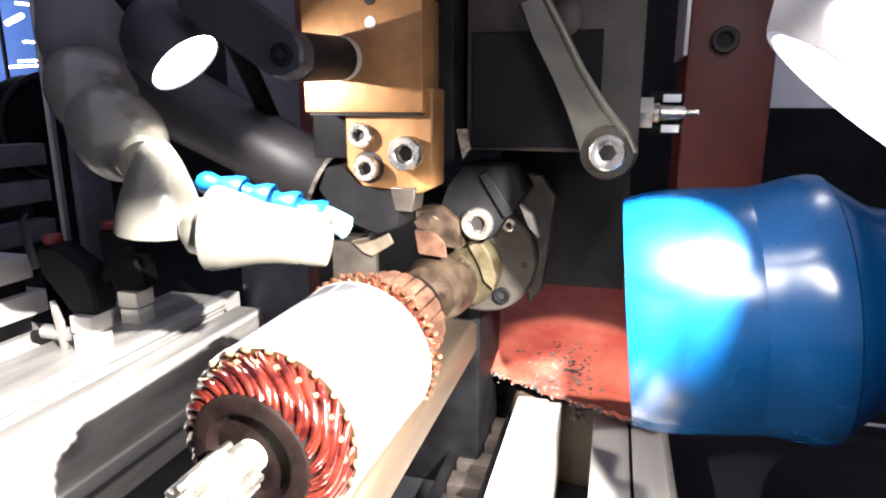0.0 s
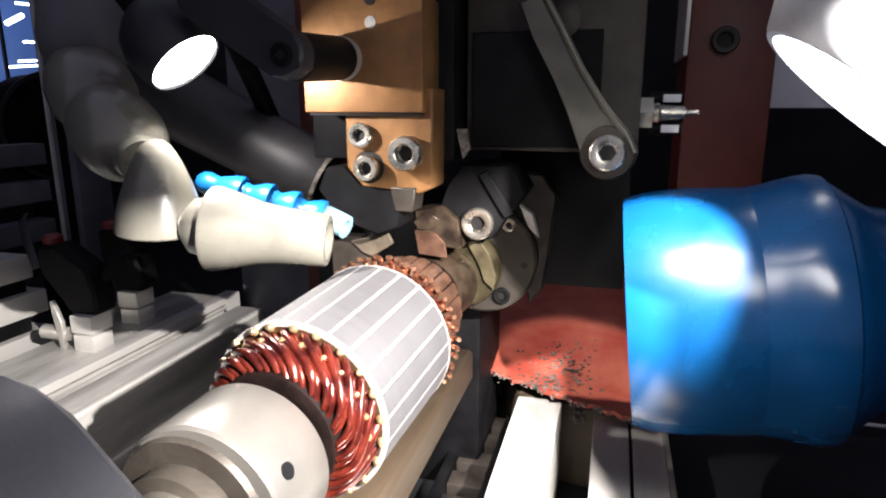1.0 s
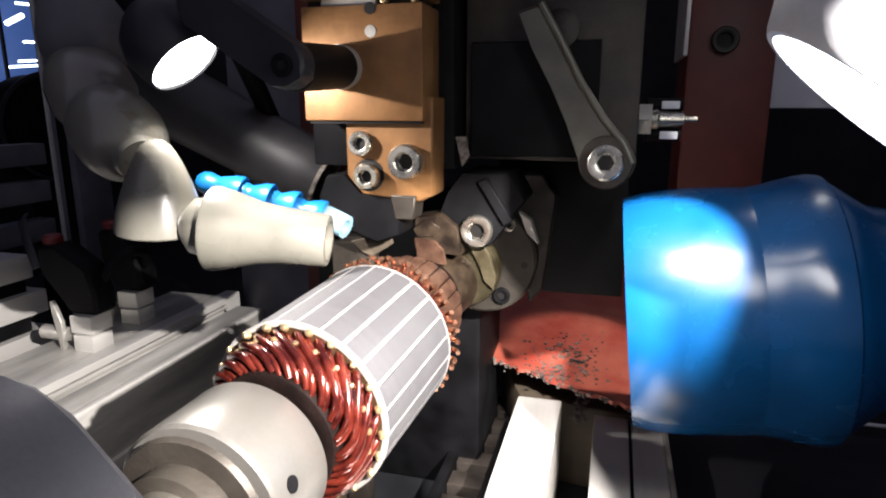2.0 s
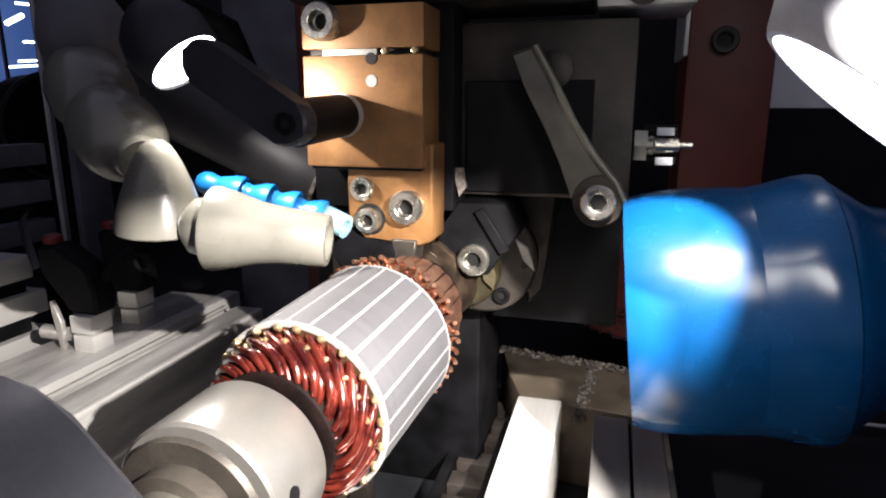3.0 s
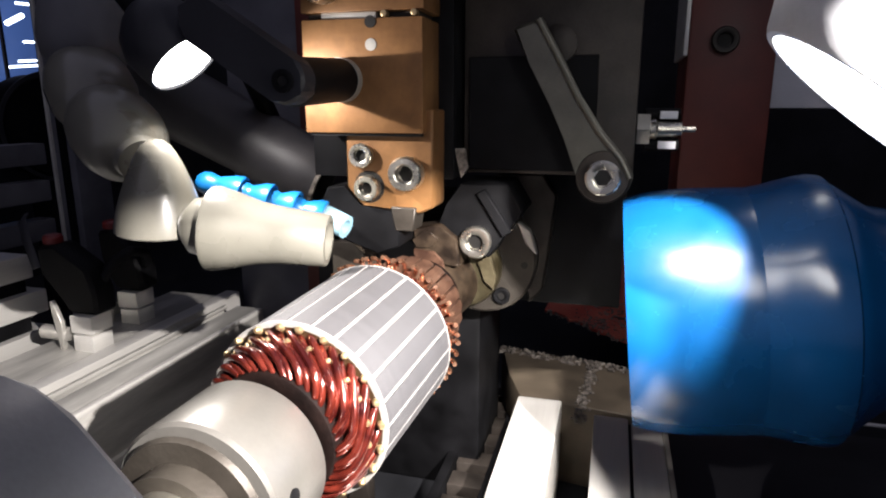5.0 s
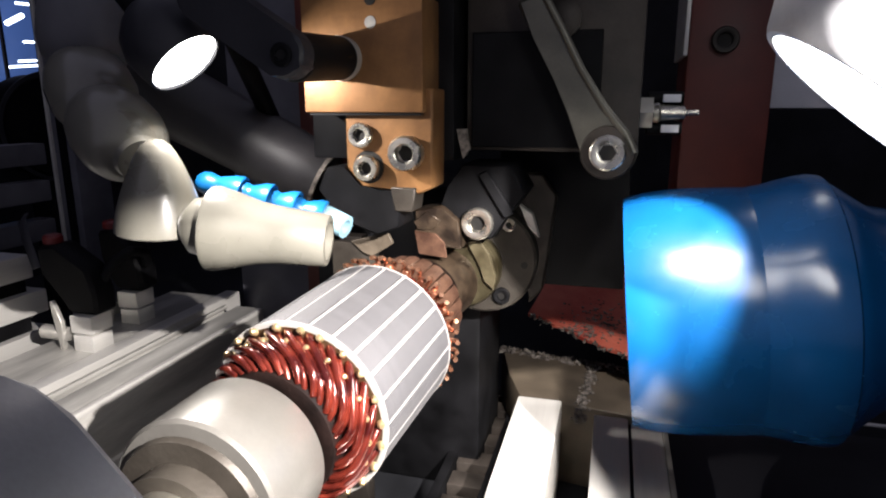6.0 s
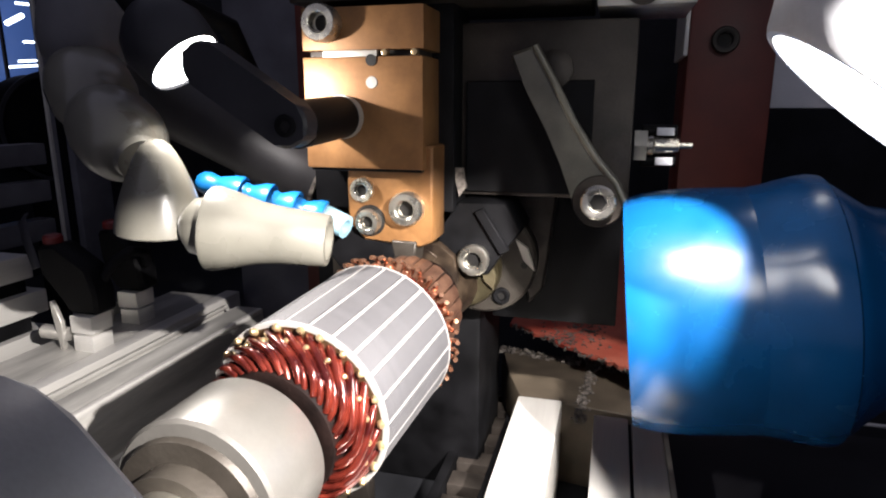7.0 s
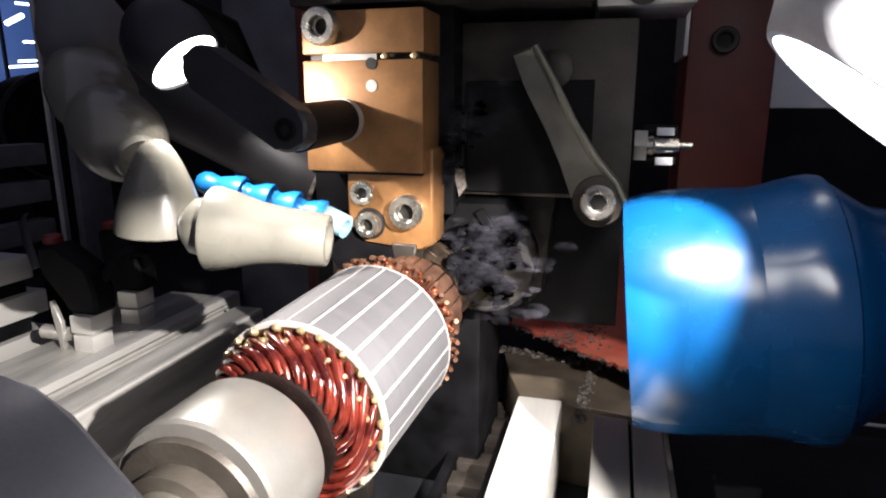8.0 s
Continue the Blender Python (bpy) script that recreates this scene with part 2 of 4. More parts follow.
# ---- the enclosure and its bed ----
AX, AZ = 0.0052, 0.1258          # the axis of the armature at work, at y = 0.15
AXIS = Euler((radians(3.9), 0.0, radians(-4.6))).to_matrix().to_4x4()   # its slight lean from the y axis
REST_SHIFT = Vector((-0.0058, -0.0030, -0.0055))

bed = solid("floor", box(-0.62, 0.9, -0.6, 1.0, -0.03, 0.0, 0.0), PANEL, "dark oily steel machine bed with swarf", "machine bed", kind="structure")
solid("wall_north", box(-0.62, 0.9, 0.80, 0.83, 0.0, 0.75, 0.0), PANEL, "dark rear wall of the machine enclosure", "wall", kind="structure")
solid("wall_east", box(0.90, 0.93, -0.6, 0.83, 0.0, 0.75, 0.0), PANEL, "dark side wall of the machine enclosure", "wall", kind="structure")


def west_wall():
    """The side wall with a window opening towards the hall."""
    bm = bmesh.new()
    for y0, y1, z0, z1 in ((-0.6, 0.53, 0, 0.75), (0.648, 0.80, 0, 0.75), (0.53, 0.648, 0, 0.16), (0.53, 0.648, 0.48, 0.75)):
        box(-0.62, -0.60, y0, y1, z0, z1, 0.0, bm)
    solid("wall_west", bm, PANEL, "dark enclosure side wall with a window opening", "wall", kind="structure")
    win = thing("window_1", (-0.61, 0.59, 0.16), "window to the dim blue factory hall", "window", kind="structure")
    bm = bmesh.new()
    box(-0.60, -0.592, 0.642, 0.652, 0.15, 0.49, 0.001, bm)
    box(-0.60, -0.592, 0.526, 0.536, 0.15, 0.49, 0.001, bm)
    box(-0.60, -0.590, 0.526, 0.652, 0.150, 0.162, 0.001, bm)
    part("window_frame", bm, ALU, win)
    part("glazing_bar", box(-0.604, -0.600, 0.588, 0.591, 0.16, 0.48, 0.0005), HOUSING, win)
    solid("backdrop", box(-1.62, -1.60, 1.0, 1.9, 0.0, 0.8, 0.0), DAY, "dim blue factory hall seen beyond the enclosure", "backdrop", kind="structure")
    for a, e, r in (((1.432, 0.428), (1.486, 0.456), 0.007), ((1.478, 0.384), (1.512, 0.386), 0.0035), ((1.453, 0.329), (1.512, 0.335), 0.0032), ((1.415, 0.311), (1.512, 0.321), 0.0032), ((1.47, 0.487), (1.512, 0.489), 0.0035)):
        tube = thing("hall_lamp", (-1.58, a[0], a[1]), "cold white hall light tube", "lamp", "hall lamps")
        part("tube", rod((-1.56, *a), (-1.56, *e), r), TUBES, tube)


west_wall()


# ---- the armature ----
def armature():
    root = thing("armature", (AX, 0.15, AZ), "starter armature with grey laminated core and red copper windings", "armature")
    y0, y1, R = 0.1405, 0.1893, 0.0265
    slots = 23
    first, half = radians(64.6), radians(1.3)
    rnd = random.Random(21)

    def at(r, a, y):
        return (AX + r * math.cos(a), y, AZ + r * math.sin(a))
    # laminated core, with open slots along it
    out, step = [], 2 * math.pi / slots
    for k in range(slots):
        a = first + k * step
        out += [(a - half, R - 0.0022), (a + half, R - 0.0022), (a + half, R)]
        for j in range(1, 7):
            out.append((a + half + (step - 2 * half) * j / 6, R))
    bm = bmesh.new()
    sections = []
    skew = radians(-1.0)
    for s in range(5):
        y = y0 + (y1 - y0) * s / 4
        tw = -skew * (s / 4 - 1)
        sections.append([bm.verts.new(at(r, a + tw, y)) for a, r in out])
    for a, b in zip(sections, sections[1:]):
        for i in range(len(a)):
            bm.faces.new((a[i], a[(i + 1) % len(a)], b[(i + 1) % len(a)], b[i]))
    bm.faces.new(sections[0])
    bm.faces.new(sections[-1])
    part("core", bm, LAM, root, "grey laminated steel core with open slots")
    for y, way in ((y1 - 0.0004, 1), (y0 + 0.0004, -1)):
        part("end_ring", lathe((AX, y, AZ), (0, way, 0), [(0, R - 0.0007), (0, R + 0.0002), (0.0008, R + 0.0002), (0.0010, R - 0.0001), (0.0010, R - 0.0007)], 96), SLOTPAPER, root, "pale varnished end ring")
    # pale liner that shows in each slot, its ends a little uneven
    for k in range(slots):
        bm = bmesh.new()
        line = []
        for s in range(3):
            a = first + k * step - skew * (s / 2 - 1)
            line.append(at(R - 0.00075, a, y0 - 0.0001 + (y1 - y0 + 0.0012 + rnd.uniform(-0.0003, 0.0006)) * s / 2))
        part("slot_liner", sweep(line, 0.00072, 6, bm), SLOTPAPER, root, "pale slot liner")
    # near end: a drum of slanting bars over a darker inner layer
    part("insulation_disc", lathe((AX, y0 + 0.0005, AZ), (0, -1, 0), [(0, R - 0.0060), (0, R - 0.0010), (0.0012, R - 0.0012), (0.0016, R - 0.0060)], 64), OLIVE, root, "olive insulation disc")
    part("winding_bed", lathe((AX, y0, AZ), (0, -1, 0), [(-0.001, R - 0.0062), (0.0060, R - 0.0072), (0.0095, R - 0.0078), (0.0124, 0.0176), (0.0132, 0.0160), (0.0128, 0.0130), (0.0104, 0.0110), (0.0108, 0.0050)], 48), VARNISH, root, "dark varnished winding bed")
    for k in range(slots):
        for lay in (0, 1):
            line, size = [], []
            turn = radians(rnd.uniform(-1.5, 1.5))
            for s in range(13):
                f = s / 12
                a = first + (k + 0.5 * lay) * step + skew + turn * f - (0.45 * f + 0.55 * f * f) * radians(49)
                y = y0 + 0.001 - 0.0122 * f ** 0.92
                r = R - 0.0026 - 0.0010 * lay - 0.0028 * f ** 1.6 - 0.0034 * max(0.0, f - 0.78) ** 2 * 20
                line.append(at(r, a, y))
                size.append((0.00118 - 0.00010 * lay) * (1.0 if f < 0.85 else 1.0 - 1.2 * (f - 0.85)))
            part("winding_bar", sweep(line, size, 10), COPPER, root, "red enamelled copper bar")
        a = first + k * step + skew
        for r, dy, size in ((R - 0.0016, 0.0016, 0.00100), (R - 0.0040, 0.0042, 0.00078)):
            tip = a + (0.25 if r > R - 0.003 else 0.62) * step + rnd.uniform(-0.03, 0.03)
            part("wire_end", lathe(at(r, tip, y0 - dy + 0.0010), (math.cos(tip) * 0.7, -1, math.sin(tip) * 0.7), [(0, size), (0.0014, size), (0.0019, size * 0.7), (0.0021, 0)], 10), BRASS, root, "bright wire end")
    # far end: bars drawn in to the risers of the commutator
    part("far_winding_bed", lathe((AX, y1, AZ), (0, 1, 0), [(0, R - 0.003), (0.008, R - 0.0060), (0.012, 0.019)], 48), VARNISH, root)
    for k in range(slots):
        for lay in (0, 1):
            line = []
            for s in range(7):
                f = s / 6
                a = first + (k + 0.5 * lay) * step + f * radians(30)
                r = R - 0.0022 - 0.0016 * lay - 0.0022 * f
                line.append(at(r, a, y1 - 0.001 + 0.0095 * f))
            part("winding_bar", sweep(line, 0.00115, 8), COPPER, root, "red enamelled copper bar")
        a = first + (k + 0.4) * step
        w = step * 0.47
        ring = [(AX + r * math.cos(a + q), AZ + r * math.sin(a + q)) for r, q in ((0.0150, -w), (0.0200, -w), (0.0204, 0), (0.0200, w), (0.0150, w))]
        part("commutator_bar", plate(ring, "y", y1 + 0.0120, y1 + 0.0330, 0.0003), TARNISHED, root, "bare copper commutator bar")
        # riser: a folded tab that grips the wire ends, with two raised prongs
        ring = [(AX + r * math.cos(a + q), AZ + r * math.sin(a + q)) for r, q in ((0.0170, -w * 0.6), (0.0240, -w * 0.36), (0.0243, 0), (0.0240, w * 0.36), (0.0170, w * 0.6))]
        part("riser", plate(ring, "y", y1 + 0.0088, y1 + 0.0118, 0.0003), BARE, root, "bare copper riser")
        for q in (-0.30, 0.24):
            b = a + q * step + rnd.uniform(-0.02, 0.02)
            top = 0.0268 + rnd.uniform(-0.0006, 0.0006)
            prong = [at(0.0220, b, y1 + 0.0105), at(0.0256, b, y1 + 0.0100), at(top, b + 0.02, y1 + 0.0086 + rnd.uniform(-0.0006, 0.0006)), at(top + 0.0004, b + 0.03, y1 + 0.0072)]
            part("prong", sweep(prong, 0.00086, 6), COPPERTIP, root, "bright copper wire end")
    part("commutator_hub", lathe((AX, y1 + 0.0120, AZ), (0, 1, 0), [(0, 0.0151), (0.0325, 0.0151), (0.0330, 0.006)], 32), VARNISH, root)
    # shaft and splined pinion end
    part("shaft", rod((AX, 0.0965, AZ), (AX, 0.262, AZ), 0.0046), STEEL, root, "bright steel shaft")
    teeth = []
    n = 12
    for k in range(n):
        for q, r in ((-0.32, 0.0056), (-0.20, 0.0074), (0.20, 0.0074), (0.32, 0.0056)):
            a = 2 * math.pi * (k + q) / n
            teeth.append((AX + r * math.cos(a), AZ + r * math.sin(a)))
    part("spline", plate(teeth, "y", 0.1060, 0.1245, 0.0002), SCREW, root, "bright steel spline teeth")
    return root


# ---- the tailstock with its sleeve ----
def tailstock():
    root = thing("tailstock", (AX, 0.07, AZ), "grey tailstock with a bright steel drive sleeve", "tailstock")
    sleeve = lathe((AX - 0.0022, 0.0975, AZ - 0.0018), (0, 1, 0), [(0.0, 0.0164), (0.0, 0.0190), (0.0008, 0.0198), (0.0212, 0.0198), (0.0220, 0.0192), (0.0220, 0.0168), (0.014, 0.0162), (0.014, 0.0115), (0.006, 0.0115)], 64)
    ob = part("sleeve", sleeve, SLEEVE, root, "bright turned steel sleeve")
    a = radians(8)
    at = Vector((AX + 0.0197 * math.cos(a) - 0.0022, 0.1040, AZ - 0.0018 + 0.0197 * math.sin(a)))
    part("grub_screw", lathe(at - Vector((math.cos(a), 0, math.sin(a))) * 0.0015, (math.cos(a), 0, math.sin(a)), [(0, 0.0019), (0.0019, 0.0019), (0.0019, 0)], 16), BLACK, ob, "black grub screw")
    part("collar", lathe((AX - 0.0022, 0.0895, AZ - 0.0018), (0, 1, 0), [(0, 0.0125), (0.0050, 0.0125), (0.0050, 0.0172), (0.0064, 0.0178), (0.0070, 0.0172), (0.0072, 0.0158), (0.0082, 0.0158), (0.0082, 0.0182), (0.0099, 0.0182), (0.0066, 0.010)], 48), DISC, root, "stepped oily seal collar behind the sleeve")
    part("quill", rod((AX - 0.0022, 0.03, AZ - 0.0018), (AX - 0.0022, 0.0955, AZ - 0.0018), 0.0095), SCREW, root, "bright quill")
    part("carriage", box(-0.072, 0.022, -0.01, 0.060, 0.0, 0.0965, 0.001), BLACK, root, "black carriage")
    part("housing", plate([(-0.075, 0.166), (-0.004, 0.1655), (0.004, 0.1610), (0.0165, 0.1475), (0.0240, 0.1320), (0.0245, 0.095), (-0.075, 0.095)], "y", -0.01, 0.0725, 0.003), GREYPAINT, root, "smooth grey housing")
    return root, ob


# ---- the cradle that lifts the armature ----
def cradle():
    root = thing("cradle", (0.01, 0.15, 0.05), "brown bar cradle under the armature", "cradle")
    part("bar", plate([(0.010, 0.096), (0.014, 0.098), (0.030, 0.098), (0.032, 0.096), (0.032, 0.082), (0.010, 0.082)], "y", 0.10, 0.300, 0.0006), WOODEN, root, "worn brown phenolic bar")
    part("runner", box(0.012, 0.0165, 0.10, 0.300, 0.098, 0.1005, 0.0004), STEEL, root, "worn steel runner")
    part("base", box(-0.014, 0.012, 0.11, 0.29, 0.074, 0.088), DARK, root)
    return root


# ---- the left electrode head ----
def head_left():
    root = thing("electrode_head", (-0.01, 0.235, 0.18), "bronze-coloured electrode head with socket screws", "electrode head")
    f = 0.225
    part("main_block", box(-0.0335, 0.0145, f, 0.247, 0.2045, 0.2462, 0.0007), GOLD, root, "worn bronze-coloured block")
    part("dowel", lathe((-0.0055, f, 0.2368), (0, -1, 0), [(0, 0.0022), (0.0003, 0.0022), (0.0003, 0)], 16), STEEL, root, "grey dowel end")
    part("key_hole", lathe((-0.0055, f, 0.2448), (0, -1, 0), [(0, 0.0022), (0.0004, 0.0022), (0.0004, 0)], 16), SOCKET, root, "dark round hole")
    part("upper_block", box(-0.0335, 0.0150, f, 0.247, 0.2485, 0.2640, 0.0007), GOLD, root, "worn bronze-coloured block")
    part("shim", box(-0.026, -0.004, f + 0.002, 0.24, 0.2460, 0.2487, 0.0002), STEEL, root, "bright shim")
    part("spacer", box(-0.032, 0.012, f + 0.004, 0.246, 0.2458, 0.2490, 0.0002), DARK, root)
    for x in (0.0000, 0.0115):
        part("shim_pin", lathe((x, f + 0.002, 0.2474), (0, -1, 0), [(0, 0.0012), (0.003, 0.0012), (0.0035, 0)], 12), BRASS, root)
    cap_screw((-0.0235, f, 0.2580), (0, -1, 0), 0.0070, 0.007, root)
    part("back_plate", box(-0.0420, 0.0205, 0.2475, 0.275, 0.185, 0.330, 0.001), BLACK, root)
    part("ram_plate", box(-0.0420, 0.072, 0.232, 0.30, 0.2670, 0.300, 0.001), DARK, root, "dark steel ram plate")
    # tool holder under the block
    g = 0.2290
    low = plate([(-0.0185, 0.2134), (0.0170, 0.2134), (0.0168, 0.1760), (0.0115, 0.1735), (-0.0120, 0.1755), (-0.0185, 0.1830)], "y", g, 0.2465, 0.0007)
    part("gap", box(-0.0320, 0.0135, 0.2262, 0.2468, 0.2034, 0.2046, 0.0), BLACK, root, "dark gap under the block")
    part("tool_holder", low, GOLD, root, "bronze-coloured tool holder")
    cap_screw((-0.0118, g, 0.1958), (0, -1, 0), 0.0048, 0.003, root)
    cap_screw((0.0072, g, 0.1893), (0, -1, 0), 0.0068, 0.006, root)
    part("counterbore", lathe((-0.0092, g, 0.1835), (0, -1, 0), [(0, 0.0064), (0.0002, 0.0064), (0.0002, 0)], 24), SOCKET, root)
    cap_screw((-0.0092, g, 0.1832), (0, -1, 0), 0.0052, 0.0045, root)
    part("electrode", plate([(0.0000, 0.176), (0.0105, 0.176), (0.0092, 0.1665), (0.0018, 0.1665)], "y", 0.2275, 0.2400, 0.0005), DISC, root, "worn grey electrode tip")
    part("clamp_jaw", plate([(-0.027, 0.183), (-0.019, 0.184), (-0.013, 0.1755), (0.0035, 0.1745), (0.0035, 0.1600), (-0.006, 0.1565), (-0.022, 0.162), (-0.031, 0.174)], "y", 0.228, 0.246, 0.0007), BLACK, root, "black clamp jaw")
    # handle: a stud with a black sleeve and a bar on its end
    part("stud_ring", lathe((-0.0173, f, 0.2241), (0, -1, 0), [(0, 0.0082), (0.0035, 0.0082), (0.0035, 0.006)], 32), STEEL, root, "bright stud ring")
    part("stud_sleeve", rod((-0.0173, f - 0.003, 0.2241), (-0.0173, 0.1865, 0.2222), 0.0079, edge=0.0008), BLACK, root, "black stud sleeve")
    arm = plate(rounded((-0.0308, 0.2318), 0.049, 0.0150, 0.0072, -33), "y", 0.1780, 0.1870, 0.001)
    ob = part("clamp_lever", arm, HOUSING, root, "black clamp lever")
    cap_screw((-0.0160, 0.1780, 0.2222), (0, -1, 0), 0.0036, 0.001, root, BLACK, "lever_screw")
    return root


# ---- the right electrode head ----
def head_right():
    root = thing("ground_electrode_head", (0.055, 0.27, 0.19), "dark oiled steel slide block with grey cast lever", "slide block")
    part("block", box(0.0225, 0.0925, 0.262, 0.310, 0.1885, 0.2590, 0.0009), DARK, root, "dark oiled steel block")
    part("cover_plate", plate([(0.025, 0.190), (0.077, 0.190), (0.077, 0.236), (0.025, 0.236)], "y", 0.2602, 0.262, 0.0004), BLACK, root)
    edge = [(0.0885, 0.1975), (0.0804, 0.2068), (0.0712, 0.2206), (0.0631, 0.2359), (0.0556, 0.2489)]
    lever = plate([(0.0444, 0.2456), (0.0514, 0.2318), (0.0595, 0.2169), (0.0655, 0.2039), (0.0700, 0.1918), (0.0730, 0.1829), (0.0786, 0.1793), (0.0861, 0.1806), (0.0910, 0.1844), (0.0927, 0.1905)] + edge, "y", 0.2490, 0.2540, 0.0012)
    ob = part("lever", lever, CAST, root, "grey cast lever")
    part("rib", sweep([(x - 0.0012, 0.2487, z - 0.0006) for x, z in [(0.0922, 0.1900)] + edge], 0.0015, 10), CAST, ob, "raised rounded rib along the lever")
    part("boss", lathe((0.0811, 0.2620, 0.1895), (0, -1, 0), [(0, 0.0095), (0.0125, 0.0105), (0.0138, 0.0098), (0.0138, 0)], 32), DARK, ob, "dark recessed boss")
    cap_screw((0.0811, 0.2462, 0.1896), (0, -1, 0), 0.0068, 0.003, root)
    part("pivot_pin", lathe((0.0610, 0.2605, 0.2400), (0, -1, 0), [(0, 0.0075), (0.003, 0.0075), (0.0045, 0.004), (0.0045, 0)], 24), DARK, root)
    # added black plate: blocks light to the guard and stands for the darkness here
    part("shade_plate", box(0.030, 0.0915, 0.3015, 0.310, 0.120, 0.1905, 0.001), BLACK, root, "added black plate that keeps light off the red guard")
    top = part("ram_bracket", box(0.0765, 0.112, 0.256, 0.300, 0.2625, 0.290, 0.001), STEEL, root, "grey steel bracket")
    cap_screw((0.0930, 0.2560, 0.2690), (0, -1, 0), 0.0068, 0.0015, root, DARK)
    return root


def hose_fitting():
    root = thing("hose_fitting", (0.10, 0.30, 0.2), "chrome hose fitting with white bands", "hose fitting")
    y, z = 0.300, 0.2040
    part("nut", lathe((0.0935, y, z), (1, 0, 0), [(0, 0.0075), (0.0055, 0.0075), (0.0055, 0.004)], 6), STEEL, root, "steel hex nut")
    part("stem", lathe((0.0985, y, z), (1, 0, 0), [(0, 0.0042), (0.003, 0.0046), (0.004, 0.0036), (0.014, 0.0032), (0.0145, 0.0014), (0.020, 0.0012), (0.020, 0)], 20), SCREW, root, "chrome stem")
    for dz in (0.0062, -0.0070):
        part("band", box(0.1030, 0.1105, y - 0.002, y + 0.004, z + dz - 0.0017, z + dz + 0.0017, 0.0003), PAINT, root, "white band")
        part("sleeve", rod((0.0965, y + 0.003, z + dz), (0.1120, y + 0.003, z + dz), 0.0030), BLACK, root)
    return root


# ---- headstock disc and clamp behind the commutator ----
def headstock():
    root = thing("headstock", (AX, 0.29, AZ), "worn steel headstock flange behind the commutator", "headstock")
    part("flange", lathe((0.0275, 0.275, 0.1370), (-0.02, 1, 0), [(0, 0.010), (0, 0.0238), (0.0012, 0.0250), (0.010, 0.0250), (0.010, 0.010)], 64), DISC, root, "worn steel flange")
    part("collet", lathe((0.0088, 0.2480, 0.1268), (0.12, 1, 0.05), [(0, 0.0085), (0, 0.0125), (0.006, 0.0150), (0.012, 0.0160), (0.030, 0.0165)], 48), BURNT, root, "stained steel collet nose")
    part("collet_ring", lathe((0.0195, 0.2660, 0.1340), (0.0, 1, 0.0), [(0, 0.0125), (0, 0.0168), (0.0015, 0.0175), (0.009, 0.0175), (0.009, 0.0125)], 48), OLIVESTEEL, root, "worn collet ring")
    part("housing", box(-0.070, 0.022, 0.300, 0.36, 0.0, 0.168, 0.003), BLACK, root, "black headstock housing")
    part("guard", plate([(0.030, 0.176), (0.0520, 0.176), (0.0590, 0.166), (0.0540, 0.120), (0.0470, 0.112), (0.0440, 0.150)], "y", 0.292, 0.300, 0.001), DARK, root, "dark grey angled guard")
    cap_screw((0.0370, 0.2745, 0.1210), (0, -1, 0), 0.0040, 0.002, root, BLACK)
    cap_screw((0.0395, 0.2745, 0.1545), (0, -1, 0), 0.0030, 0.0012, root)
    for x, z in ((0.0335, 0.1500), (0.0470, 0.1360)):
        part("drill_hole", lathe((x, 0.2748, z), (0, -1, 0), [(0, 0.0016), (0.0003, 0.0016), (0.0003, 0)], 16), SOCKET, root, "dark drilled hole")
    part("nose_crescent", plate([(0.0219, 0.1479), (0.0273, 0.1503), (0.0328, 0.1429), (0.036, 0.1327), (0.0349, 0.1261), (0.0302, 0.1305), (0.0293, 0.1369), (0.0256, 0.1435)], "y", 0.2635, 0.2660, 0.0005), STAINED, root, "bright worn crescent of the collet")
    return root


def ground_clamp():
    root = thing("ground_clamp", (0.03, 0.26, 0.16), "black contact clamp with a bright socket screw", "clamp")
    part("body", plate([(0.0170, 0.1740), (0.0230, 0.1835), (0.0430, 0.1835), (0.0500, 0.172), (0.0400, 0.1590), (0.0360, 0.1520), (0.0240, 0.1530), (0.0120, 0.1630)], "y", 0.2520, 0.280, 0.0008), BLACK, root, "black clamp body")
    part("tab", plate([(0.0207, 0.1978), (0.0255, 0.1979), (0.0258, 0.1930), (0.0270, 0.1902), (0.0236, 0.1854), (0.0222, 0.1919)], "y", 0.2500, 0.2512, 0.0003), CRUST, root, "bright bent tab")
    part("contact", plate([(0.0035, 0.1640), (0.0150, 0.1660), (0.0225, 0.1600), (0.0240, 0.1480), (0.0130, 0.1490), (0.0035, 0.1520)], "y", 0.2480, 0.262, 0.0006), BURNT, root, "burnt bronze contact block")
    cap_screw((0.0302, 0.2520, 0.1590), (0, -1, 0), 0.0068, 0.004, root)
    part("arm", plate([(0.0300, 0.1795), (0.0340, 0.1815), (0.0455, 0.1640), (0.0415, 0.1615)], "y", 0.2495, 0.2520, 0.0006), BLACK, root, "dark slotted arm")
    part("contact_crust", plate([(0.0030, 0.1590), (0.0090, 0.1640), (0.0150, 0.1600), (0.0120, 0.1560), (0.0050, 0.1555)], "y", 0.2472, 0.2480, 0.0003), BURNT, root, "burnt crust on the contact")
    part("contact_foot", plate([(0.0035, 0.1552), (0.0130, 0.1545), (0.0170, 0.1505), (0.0180, 0.1440), (0.0050, 0.1450)], "y", 0.2468, 0.2480, 0.0005), TARNISHED, root, "brown copper contact foot")
    part("crescent", plate([(0.0440, 0.1640), (0.0500, 0.1600), (0.0535, 0.1490), (0.0480, 0.1540)], "y", 0.2740, 0.2790, 0.0004), STEEL, root, "worn steel edge")
    return root


